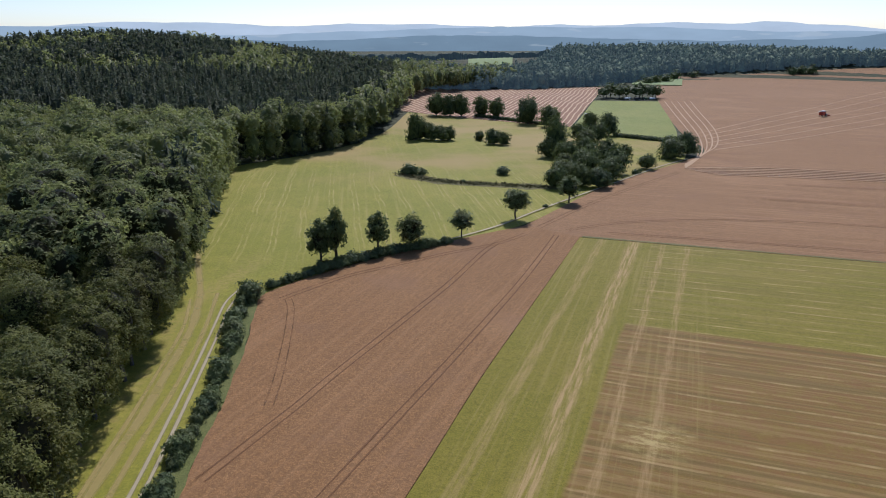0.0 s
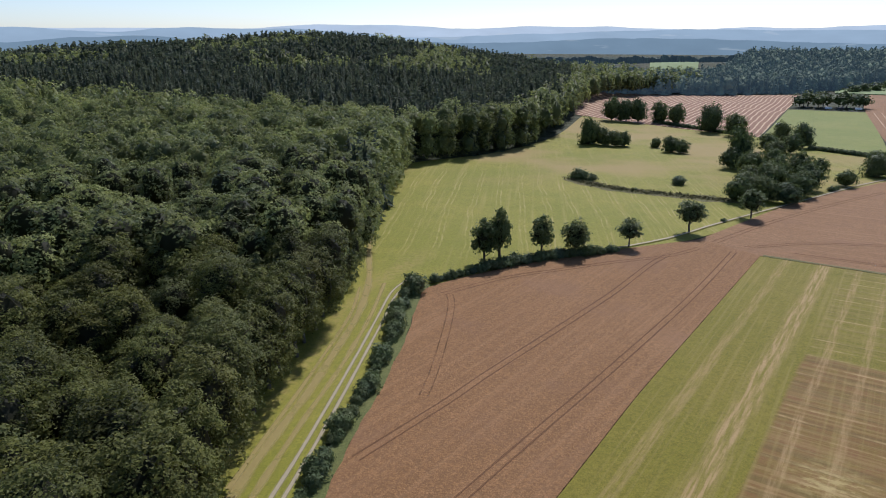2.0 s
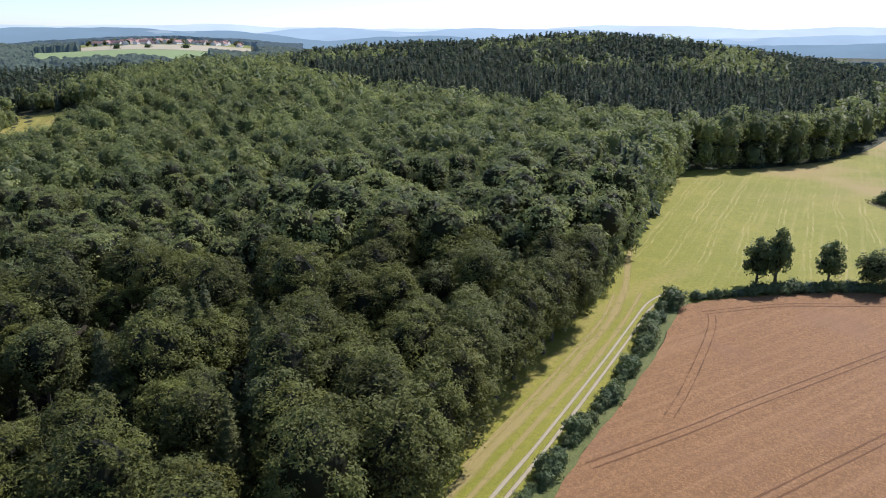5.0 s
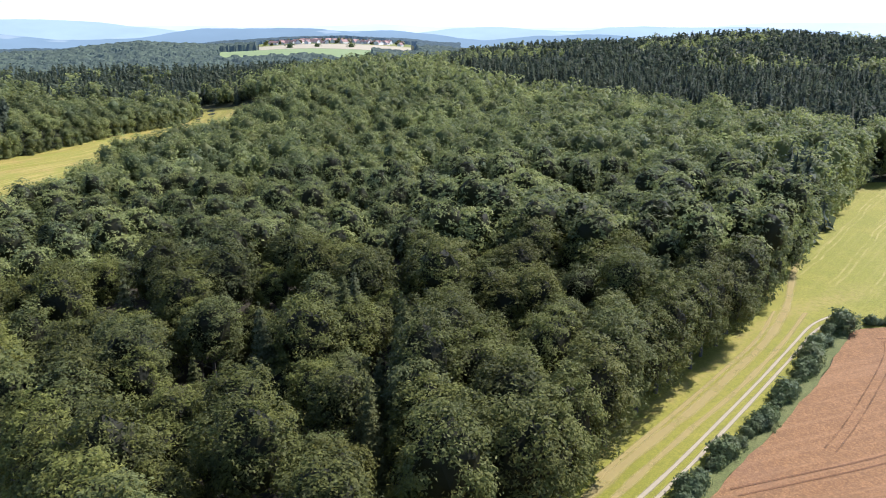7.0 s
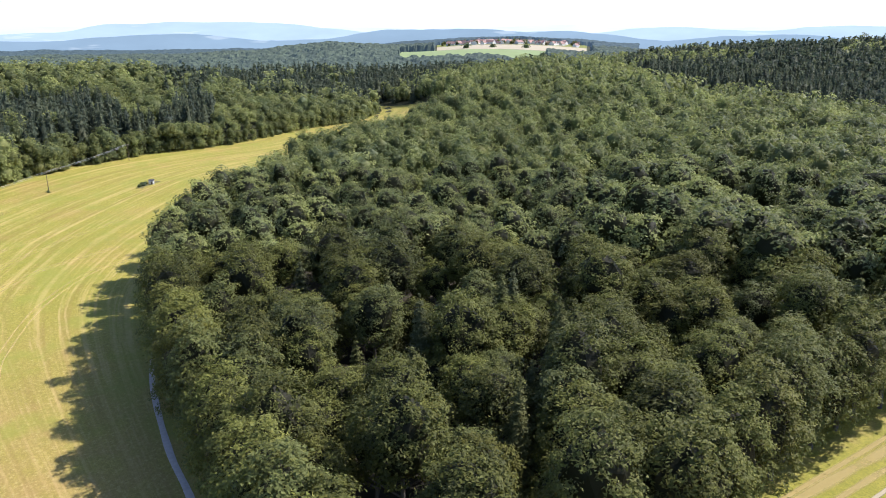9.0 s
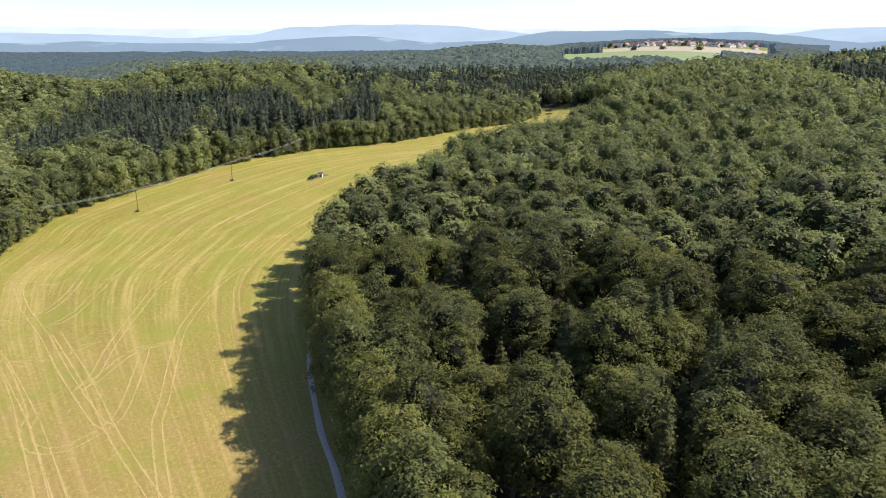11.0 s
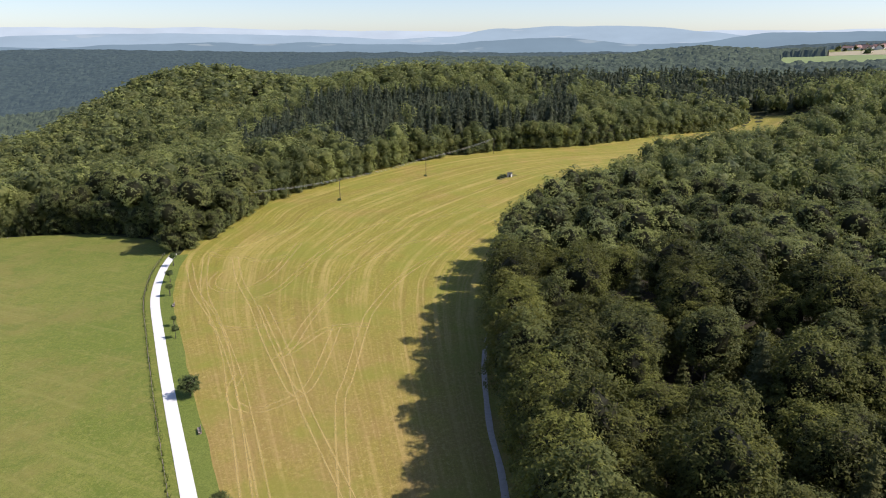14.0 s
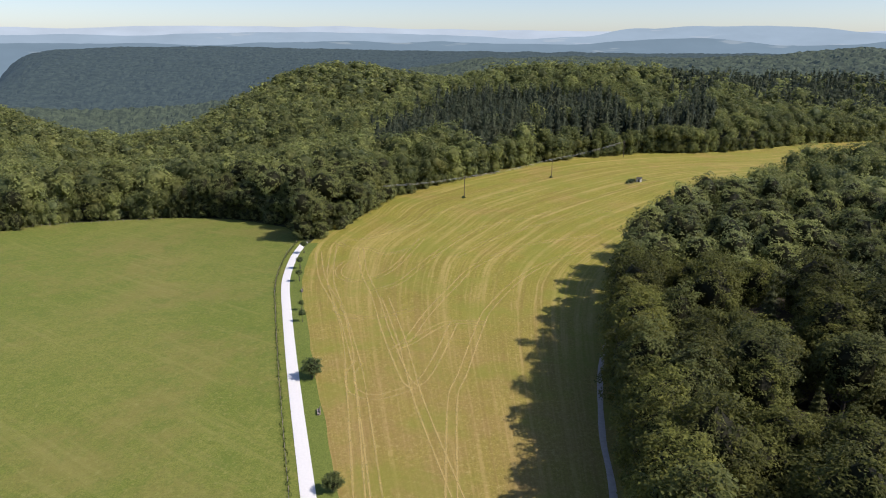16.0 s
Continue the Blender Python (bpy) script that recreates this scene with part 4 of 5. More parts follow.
def west_woods():
    rng = np.random.default_rng(9)
    x, y = scatter(rng, WEST_WOOD, 9.0)
    # spruces stand closer together than the broadleaf trees
    tx, ty = scatter(rng, WEST_WOOD, 6.2)
    td, ta = np.hypot(tx, ty), np.degrees(np.arctan2(-tx, ty))
    ta = ta + np.array([12 * noise.noise((a * 0.012, b * 0.012, 7.0)) for a, b in zip(tx, ty)])
    tight = (ta > 76) & (ta < 104) & (td < 560)
    x, y = np.append(x, tx[tight]), np.append(y, ty[tight])
    stand = np.append(np.zeros(len(x) - tight.sum(), bool), np.ones(tight.sum(), bool))
    rim = WEST_WOOD[17:] + WEST_WOOD[:9]
    row = curve(rim, int(np.hypot(*np.diff(np.array(rim), axis=0).T).sum() / 5.0))
    row = row + rng.uniform(-1.5, 1.5, row.shape)
    x, y = np.append(x, row[:, 0]), np.append(y, row[:, 1])
    stand = np.append(stand, np.zeros(len(row), bool))
    d, az = np.hypot(x, y), np.degrees(np.arctan2(-x, y))
    z, dice = hills(x, y), rng.uniform(0, 1, len(x))
    edge = np.min([np.hypot(x - a, y - b) for a, b in curve(rim, 160)], axis=0)
    ragged = az + np.array([12 * noise.noise((a * 0.012, b * 0.012, 7.0)) for a, b in zip(x, y)])
    conifer = (ragged > 76) & (ragged < 104) & (edge > 9) & (d < 560 + (ragged - az) * 9) & (dice < 0.95) | ((d > 560) & (az < 84) & (dice < 0.6)) | (az < 66) & (d > 690) & (dice < 0.85)
    # a younger broadleaf plantation beside the meadow's far end
    plantation = (az > 66) & (az < 80) & (d < 700 - (az - 66) * 4)
    conifer = (conifer & ~plantation) | ((az < 69) & (d > 700) & (dice < 0.9))
    keep = conifer | ~stand
    keep &= ~(stand & (edge < 16))
    x, y, z, d, az, dice, edge, conifer, plantation = (q[keep] for q in (x, y, z, d, az, dice, edge, conifer, plantation))

    def spots(sel, kinds, low, high, wide, lift=0.0):
        for i in np.where(sel)[0]:
            s = rng.uniform(0.74, 1.18) * (rng.uniform(0.45, 0.75) if edge[i] < 4 else 0.9 if edge[i] < 12 else 1.0) * (0.8 if plantation[i] else 1.0)
            shade, wd = 1.0 * rng.uniform(0, 1) ** 1.6 - (0.32 if plantation[i] else 0.16) + lift, wide * s * rng.uniform(0.9, 1.15)
            yield rng.integers(kinds), x[i], y[i], z[i] + low * s, high * s, wd, rng.uniform(0, 6.28), shade
            if edge[i] < 12 and high < 24:
                yield rng.integers(kinds), x[i] + rng.uniform(-1.5, 1.5), y[i] + rng.uniform(-1.5, 1.5), z[i] - 2, low * s + high * s * rng.uniform(0.15, 0.5) + 2, wd * rng.uniform(0.75, 1.1), rng.uniform(0, 6.28), shade

    merged("edge_wood", CLOSE, spots(~conifer & (d < 330), 6, 8, 16.5, 12.0), BEECH_WOOD, "green broadleaf trees along the meadow edge")
    merged("west_broadleaf_wood", MIDDLE, spots(~conifer & (d >= 330) & (d < 600), 6, 8, 16.5, 12.2), BEECH_WOOD, "green broadleaf wood above the meadow")
    merged("west_spruce_wood", MIDDLE_SPRUCE, spots(conifer & (d < 600), 5, 0.5, 27, 27), SPRUCE_WOOD, "dark green spruce stand on a slope")
    merged("slope_broadleaf_wood", FAR, spots(~conifer & (d >= 600) & (d < 780), 4, 8, 16, 13), BEECH_WOOD, "rounded wooded spur above the valley")
    merged("valley_broadleaf_wood", FARTHEST, spots(~conifer & (d >= 780) & (dice < 0.66), 4, 9, 15, 16), BEECH_WOOD, "wooded slopes of the valley")
    merged("valley_spruce_wood", FAR_SPRUCE, spots(conifer & (d >= 600), 3, 0.5, 26, 30), SPRUCE_WOOD, "distant dark spruce wood")
    x, y = scatter(rng, EAST_BAND, 10)
    z, edge, plantation = hills(x, y), np.full(len(x), 99.0), np.zeros(len(x), bool)
    c = rng.uniform(0, 1, len(x)) < 0.55
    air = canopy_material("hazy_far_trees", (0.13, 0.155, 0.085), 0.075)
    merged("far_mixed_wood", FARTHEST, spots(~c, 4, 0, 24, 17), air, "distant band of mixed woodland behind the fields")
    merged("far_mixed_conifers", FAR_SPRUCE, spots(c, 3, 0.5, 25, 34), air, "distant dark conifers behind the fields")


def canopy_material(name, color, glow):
    """Far woods: rough dark canopy; the blue haze of the air before it is painted in as emission."""
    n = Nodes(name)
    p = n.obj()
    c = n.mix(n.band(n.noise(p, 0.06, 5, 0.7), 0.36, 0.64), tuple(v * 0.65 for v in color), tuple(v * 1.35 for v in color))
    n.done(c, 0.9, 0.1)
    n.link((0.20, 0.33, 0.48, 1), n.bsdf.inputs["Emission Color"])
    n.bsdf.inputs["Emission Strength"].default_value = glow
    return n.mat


def canopy(name, d0, d1, a0, a1, mat, label, open_land=None):
    """Far woods as one uneven roof of crowns over the land."""
    a = np.radians(np.arange(a0, a1, 0.16))
    d = np.geomspace(d0, d1, int(math.log(d1 / d0) / 0.0062))
    A, D = np.meshgrid(a, d)
    rng = np.random.default_rng(int(d0))
    A, D = A + rng.uniform(-0.001, 0.001, A.shape), D + rng.uniform(-4, 4, D.shape)
    x, y = -np.sin(A) * D, np.cos(A) * D
    # each crown is a rounded top on its own spot of a ragged grid
    cell = 13.0
    gx, gy = np.floor(x / cell), np.floor(y / cell)
    crown = np.zeros_like(x)
    for ox in (-1, 0, 1):
        for oy in (-1, 0, 1):
            jx, jy = gx + ox, gy + oy
            h1, h2, h3 = (np.modf(np.abs(np.sin(jx * p1 + jy * p2) * 43758.5))[0] for p1, p2 in ((12.99, 78.23), (39.35, 11.14), (73.16, 52.24)))
            away = np.hypot(x - (jx + 0.15 + 0.7 * h1) * cell, y - (jy + 0.15 + 0.7 * h2) * cell) / (6.5 + 3.5 * h3)
            crown = np.maximum(crown, np.sqrt(np.maximum(0, 1 - away ** 2)) * (3 + 5 * h3))
    z = hills(x, y) + 12 + crown * (0.55 if d0 > 1500 else 1.0) + rng.uniform(-0.7, 0.7, x.shape)
    big = np.array([noise.noise((u * 0.01, v * 0.01, 1.0)) for u, v in zip(x.ravel(), y.ravel())]).reshape(x.shape)
    z += big * 6
    drop = (D < d0 * 1.004)
    if open_land is not None:
        drop |= open_land(np.degrees(A), D, big)
    z = np.where(drop, hills(x, y) - 6, z)
    i = np.arange(x.size).reshape(x.shape)
    q = np.stack([i[:-1, :-1], i[1:, :-1], i[1:, 1:], i[:-1, 1:]], -1).reshape(-1, 4)[:, ::-1]
    tagged(new(name, mesh_from(name, np.stack([x, y, z], -1).reshape(-1, 3), q, [mat], False)), label, "forest", kind="structure")


def village_land(a, d, big):
    return ((a > 54.0) & (a < 65.6) & (d > 1330) & (d < 1760)) | ((a > 50.5) & (a < 62.8) & (d >= 1600) & (d < 2330))


def east_land(a, d, big):
    return (big > 0.36)


woods()
west_woods()
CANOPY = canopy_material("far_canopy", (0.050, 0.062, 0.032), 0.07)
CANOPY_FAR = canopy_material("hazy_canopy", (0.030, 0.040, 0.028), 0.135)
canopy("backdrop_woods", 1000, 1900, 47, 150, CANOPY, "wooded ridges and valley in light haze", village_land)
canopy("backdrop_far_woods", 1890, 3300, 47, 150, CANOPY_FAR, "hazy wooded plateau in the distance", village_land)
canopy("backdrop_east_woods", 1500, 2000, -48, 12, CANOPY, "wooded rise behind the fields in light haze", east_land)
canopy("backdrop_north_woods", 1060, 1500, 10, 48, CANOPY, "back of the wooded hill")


# ---- marks on the fields ----
WHEAT_FIELD, UPPER_FIELD = bpy.data.objects["wheat_field"], bpy.data.objects["wheat_field.001"]


def line_part(name, parent, points, width, up, mat, step=5.0, wobble=0.5):
    me = ribbon_mesh(name, points, width, up, mat, step, 0.05, wobble)
    return part(name, me, parent)


def shifted(points, off):
    """The same line, off metres to its right."""
    p = np.array(points, float)
    t = np.gradient(p, axis=0)
    t /= np.hypot(*t.T)[:, None]
    return [tuple(q) for q in p + np.stack([t[:, 1], -t[:, 0]], 1) * off]


for pts in ([(-33, 60), (-19, 94), (-9, 117.5), (2, 143), (23, 194), (41, 243)],
            [(-40, 98), (-33.5, 112), (-28.5, 123), (-23.6, 135), (-8.6, 168.7), (2, 193), (13, 222), (19, 234)],
            [(-45, 180), (-30, 198), (-15, 209.5), (2, 222), (19, 233), (30, 245)],
            [(-43, 180), (-41, 174), (-39, 163), (-37.2, 150), (-35.2, 133), (-34.5, 122)]):
    for off in (-0.9, 0.9):
        line_part("tramline", WHEAT_FIELD, shifted(pts, off), 0.45, 0.26, FAINT if pts[0][0] == -43 else RUT, 4)
for pts in ([(36, 254), (60, 288), (90, 325), (124, 362)], [(46, 250), (75, 262), (130, 262), (230, 236)], [(60, 246), (130, 226), (300, 170)],
            [(140, 300), (230, 270), (400, 215)], [(165, 330), (260, 302), (430, 250)]):
    for off in (-1.0, 1.0):
        line_part("tramline", UPPER_FIELD, shifted(pts, off), 0.45, 0.24, RUT, 8)
for k in range(5):
    line_part("windrow", UPPER_FIELD, [(240 + 7 * k, 768), (210 + 6 * k, 640), (184 + 5 * k, 525), (164 + 4 * k, 450 + 2 * k), (147 + 3 * k, 402 + 5 * k), (131 + k, 374 + 3 * k)], 0.85, 0.27, STRAW, 6)
for k in range(6):
    line_part("windrow", UPPER_FIELD, [(186 - 3 * k, 512 - 15 * k), (260 + 2 * k, 588 - 17 * k), (382 + 5 * k, 714 - 22 * k), (560 + 8 * k, 900 - 28 * k)], 0.9, 0.27, STRAW, 8)
for k in range(6):
    band = [(130 + 2 * k, 374 - 3.4 * k), (172 + k, 375 - 5.2 * k), (229, 358 - 4.8 * k), (330, 322 - 4.8 * k), (480, 266 - 4.8 * k)]
    line_part("windrow", UPPER_FIELD, band, 1.0, 0.27, STRAW, 8)
    line_part("tramline", UPPER_FIELD, shifted(band, 2.2), 1.7, 0.25, RUT, 8)
HAY_FIELD = bpy.data.objects["hay_meadow"]
LONG_LINES = [
    [(-222, -88), (-194, -76), (-169, -62), (-147, -52), (-131, -46), (-115, -40), (-85, -29)],
    [(-230, -85), (-193, -73), (-166, -60), (-138, -47), (-121, -40), (-85, -26)],
    [(-240, 12), (-231, -1), (-206, -14), (-177, -21), (-163, -22), (-136, -22), (-124, -22), (-90, -16)],
    [(-257, 9), (-239, -16), (-214, -30), (-192, -34), (-169, -37), (-152, -38), (-144, -40)],
    [(-288, -11), (-260, -35), (-228, -45), (-211, -48), (-192, -51), (-183, -57)],
    [(-335, -28), (-297, -50), (-263, -63), (-243, -73), (-236, -83)],
    [(-299, 15), (-268, -14), (-242, -30), (-220, -39)],
]
TURNS = [
    [(-164, -29), (-146, -29), (-131, -30), (-125, -34), (-122, -38), (-124, -43), (-131, -46), (-138, -46)],
    [(-227, -74), (-202, -65), (-178, -54), (-156, -45), (-132, -34), (-128, -31)],
    [(-242, -55), (-211, -56), (-197, -59), (-192, -65), (-196, -71), (-204, -74), (-212, -74)],
    [(-172, -41), (-166, -47), (-163, -54), (-166, -61), (-171, -63)],
    [(-228, -56), (-221, -63), (-227, -71), (-228, -79), (-235, -86)],
    [(-180, -52), (-152, -40), (-139, -35), (-121, -28), (-90, -14)],
    [(-165, -21), (-163, -31), (-150, -37), (-146, -40)],
]
for pts in LONG_LINES + TURNS:
    for off in (-0.95, 0.95):
        line_part("wheel_line", HAY_FIELD, shifted(pts, off), 0.6, 0.115, HAYLINE, 3)
bank_mat = grass("rough_bank_grass", (0.135, 0.135, 0.045), (0.21, 0.17, 0.07))
BANK = bank_mat[0].done(bank_mat[2], 0.9)
tagged(new("ditch_bank", ribbon_mesh("ditch_bank", [(-22, 360), (-10, 347), (4, 338.5), (29, 331), (48, 327), (56, 327)], 11.0, 0.14, BANK, 3, 0.5, 0.8)), "rough brownish grass bank along a ditch", "bank", kind="structure")


margin = [(50, 241.6), (95, 226.4), (140, 211.2), (230, 181.8), (330, 148.5), (420, 119)]
tagged(new("field_margin", ribbon_mesh("field_margin", margin, 1.5, 0.22, BANK, 3, 0.3, 0.7)), "rough unmown grass margin between wheat and cut field", "field margin", kind="structure")


def bank_grass():
    """Tall unmown grass and nettles on the ditch bank."""
    rng = np.random.default_rng(33)
    line = curve([(-22, 360), (-10, 347), (4, 338.5), (29, 331), (48, 327), (56, 327)], 200)
    at = line[rng.integers(200, size=2600)] + rng.normal(0, 2.4, (2600, 2))
    pos = np.column_stack([at, hills(at[:, 0], at[:, 1]) + 0.35 + rng.uniform(0, 0.35, 2600)])
    nor = rng.normal(size=(2600, 3)) * (0.6, 0.6, 0.3) + (0, 0, 0.8)
    nor /= np.linalg.norm(nor, axis=1)[:, None]
    v, f = sprays(rng, pos, nor, rng.uniform(0.25, 0.7, 2600))
    tagged(new("bank_grass", mesh_from("bank_grass", v, f, [BANK], False)), "tall unmown grass and nettles along a ditch", "grass", kind="stuff")


bank_grass()


# ---- field trees, shrubs, hedges ----
ROW = "trees along the field road"
ROUND = [broad_crown(110 + i, 2600, 0.034, 20, low=0.6, core_size=0.7) for i in range(4)]
SLIM = [broad_crown(120 + i, 2200, 0.040, 22, low=0.6, core_size=0.62) for i in range(2)]
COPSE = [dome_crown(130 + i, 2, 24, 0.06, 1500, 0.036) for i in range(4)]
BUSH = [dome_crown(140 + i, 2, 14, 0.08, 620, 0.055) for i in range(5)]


def place(o, x, y, turn=0.0, s=1.0, up=0.0):
    o.matrix_world = pose(x, y, hill(x, y) + up, 0, 0, turn) @ Matrix.Diagonal((s, s, s, 1))
    return o


def field_tree(x, y, high, wide, bare=0.18, kind=0, label="leafy dark green field tree", crowns=ROUND, mat=None, group="", name="field_tree"):
    low, sink = high * bare, (0.06 if bare > 0.08 else 0.36)
    o = tree_thing(name, crowns[kind % len(crowns)], trunk_mesh(high * 0.9, high * 0.022, 5, kind, bare + 0.05), low - high * sink, high - low + high * sink, wide * (1.15 if sink < 0.1 else 1.3), mat or FIELD_TREE, label, group=group)
    return place(o, x, y, kind * 77)


field_tree(-39, 211, 15.5, 10.0, 0.1, 0, "loose-crowned tall field tree above the hedge", SLIM, group=ROW)
field_tree(-34.5, 214, 18.5, 7.6, 0.09, 1, "slim tall dark field tree above the hedge", SLIM, group=ROW)
field_tree(-22, 224, 14.5, 8.6, 0.09, 2, "slim leafy field tree above the hedge", SLIM, group=ROW)
field_tree(-11, 227, 13.5, 9.8, 0.085, 1, "bushy bright green field tree above the hedge", group=ROW)
field_tree(6.5, 241, 10.5, 9.0, 0.20, 2, "small round tree beside the field road", group=ROW)
field_tree(28.5, 266, 13.5, 11.0, 0.22, 3, "round dark green tree beside the field road", group=ROW)
field_tree(54.5, 295, 12.5, 10.5, 0.15, 0, "round dark green tree beside the field road", group=ROW)
far_row = "tree row behind the meadow"
for k, (x, y, hh, ww) in enumerate([(-6, 622, 20, 16), (6, 621, 19, 13), (16, 621, 20, 14), (33, 622, 19, 13), (46, 612, 18, 14), (69, 574, 22, 16), (84, 556, 17, 15)]):
    field_tree(x, y, hh * 1.08, ww * 1.0, 0.06, k, "dark round tree in a row before stubble", COPSE, group=far_row)
cop = "trees of the copse"
for k, (x, y, hh, ww) in enumerate([(54, 326, 12, 11), (60, 340, 12, 12), (66, 330, 12, 11), (74, 326, 11, 11), (83, 344, 13, 13), (72, 352, 15, 13), (90, 360, 14, 12), (64, 362, 12, 11), (78, 373, 15, 13),
                                  (69, 392, 14, 12), (92, 388, 15, 12), (62, 410, 14, 11), (84, 410, 13, 12), (90, 441, 14, 12), (104, 400, 10, 9)]):
    field_tree(x, y, hh, ww, 0.02, k, "dense dark green tree in a copse", COPSE, group=cop)
field_tree(68, 418, 25, 13, 0.03, 2, "tall dark tree above the copse", COPSE, group=cop)
for k, (x, y, hh, ww) in enumerate([(109, 520, 17, 10), (119, 504, 18, 13), (93, 478, 14, 12), (106, 476, 14, 12)]):
    field_tree(x, y, hh, ww, 0.05, k + 1, "leafy tree at the corner of a green field", COPSE)
for k, (x, y, hh, ww) in enumerate([(110, 373, 9, 9), (134, 404, 13, 13), (147, 418, 15, 12), (140, 428, 12, 11)]):
    field_tree(x, y, hh, ww, 0.03, k, "bushy tree beside the bend of the field road", COPSE)
for k, (x, y, hh, ww) in enumerate([(-16, 486, 16, 13), (-19, 482, 20, 10), (-8, 481, 13, 12), (-1, 479, 12, 11), (4, 480, 11, 9), (25, 480, 7, 6), (33, 463, 11, 10), (39, 460, 10, 9)]):
    field_tree(x, y, hh, ww, 0.0, k, "bushy tree in a clump on the meadow", COPSE)
for k in range(11):
    x, y = 180 + 6.2 * k, 800 + (k % 3) * 9
    field_tree(x, y, 15 + (k * 7) % 5, 15, 0.1, k, "dark round tree in a far copse", FAR, group="trees of the far copse")
for k, (x, y) in enumerate([(300, 1050), (318, 1070), (337, 1085), (366, 1130), (402, 1150), (560, 1150), (575, 1152), (590, 1150)]):
    field_tree(x, y, 14, 15, 0.05, k, "small dark tree at the far field edge", FAR)

bush_proto = []
for k, c in enumerate(BUSH):
    v, f, t = c
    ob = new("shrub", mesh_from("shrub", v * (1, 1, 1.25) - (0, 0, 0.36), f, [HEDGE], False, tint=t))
    bush_proto.append(tagged(ob, "dense leafy hedge shrub beside the farm track", "shrub", "hedge shrubs"))
used_bush = set()


def shrub(x, y, size, k, tall=0.85, label="", group="", up=0.0):
    src = bush_proto[k % len(bush_proto)]
    o = src if k % len(bush_proto) not in used_bush else copy_thing(src, Matrix.Identity(4))
    used_bush.add(k % len(bush_proto))
    o.matrix_world = pose(x, y, hill(x, y) + up, 0, 0, k * 67) @ Matrix.Diagonal((size, size * 0.95, size * tall, 1))
    return tagged(o, label, "", group)


rng = np.random.default_rng(21)
hedge = curve([(-40, 60), (-44.6, 82), (-46.5, 100), (-48.6, 129), (-51.0, 150), (-54.6, 172), (-54.0, 186)], 62)
for k, (x, y) in enumerate(hedge):
    big = 1.0 + 0.45 * math.sin(k * 0.9) + (0.9 if k in (58, 59, 46, 47, 48) else 0)
    shrub(x + 0.9 + rng.uniform(-0.8, 0.8), y + rng.uniform(-0.5, 0.5), 3.4 * big + rng.uniform(0, 1.2), k, 0.85)
hedge = curve([(-50, 189), (-43, 197), (-30, 211), (-16, 222.5), (-6, 228.5), (2, 234)], 30)
for k, (x, y) in enumerate(hedge):
    tall = 3.0 if k < 8 or k > 26 else 5.0
    shrub(x, y, tall + rng.uniform(-0.5, 1.2), k + 2, 0.85, "dense dark hedge shrub along the wheat field")
for k, (x, y, w) in enumerate([(-17, 359, 10), (-11, 357, 7), (-20, 361, 7), (31, 358, 8.5), (10, 338, 3), (57, 328, 5), (100, 358, 5), (103, 362, 4), (43, 286, 3)]):
    shrub(x, y, w, k, 0.7, "rounded shrub on the meadow", "meadow shrubs")
for k in range(16):
    f = k / 15
    shrub(123 + 30 * f, 497 - 28 * f, 5.5, k, 0.7, "low hedge shrub beside a green field", "field hedge shrubs")
for k in range(22):
    f = k / 21
    shrub(30 + 60 * f, 622 - 62 * f, 6.5, k + 1, 0.6, "low hedge shrub before the stubble field", "field hedge shrubs")

# ---- path with its young trees, benches and fence ----
young = "young trees along the path"
field_tree(-128, -53.5, 5.2, 4.8, 0.10, 1, "bushy young tree beside the white path", group=young)
field_tree(-91, -35.5, 3.8, 3.4, 0.10, 2, "bushy young tree beside the white path", group=young)
for k, (x, y, hh) in enumerate([(-158, -68, 3.6), (-166, -71.5, 3.2), (-190, -82, 4.2), (-203, -87, 4.4), (-220, -92.5, 5.0)]):
    o = field_tree(x, y, hh, hh * 0.55, 0.45, k, "slender young tree with a support stake", BUSH, group=young)
    bm = bmesh.new()
    bmesh.ops.create_cone(bm, cap_ends=True, segments=7, radius1=0.04, radius2=0.035, depth=1.8)
    bmesh.ops.translate(bm, vec=(0.25, 0.1, 0.8), verts=bm.verts)
    me = bpy.data.meshes.new("stake")
    bm.to_mesh(me)
    bm.free()
    me.materials.append(BARK)
    part("stake", me, o, "wooden support stake")

WOOD_GREY = plain("weathered_wood", (0.34, 0.27, 0.23), 0.85, 0, 0.25, 5)
WIRE = plain("grey_wire", (0.35, 0.35, 0.35), 0.5, 0.8, 0.1)


def box(bm, cx, cy, cz, sx, sy, sz, bevel=0.0, turn=None):
    m = Matrix.Translation((cx, cy, cz)) @ (turn or Matrix.Identity(4)) @ Matrix.Diagonal((sx, sy, sz, 1))
    out = bmesh.ops.create_cube(bm, size=1, matrix=m)
    if bevel:
        edges = {e for v in out["verts"] for e in v.link_edges}
        bmesh.ops.bevel(bm, geom=list(edges), offset=bevel, segments=2, affect="EDGES")
    return out["verts"]


def to_mesh(bm, name, mat):
    me = bpy.data.meshes.new(name)
    bm.to_mesh(me)
    bm.free()
    me.materials.append(mat)
    return me


def box_mesh(name, mat, *boxes):
    bm = bmesh.new()
    for b in boxes:
        box(bm, *b)
    return to_mesh(bm, name, mat)


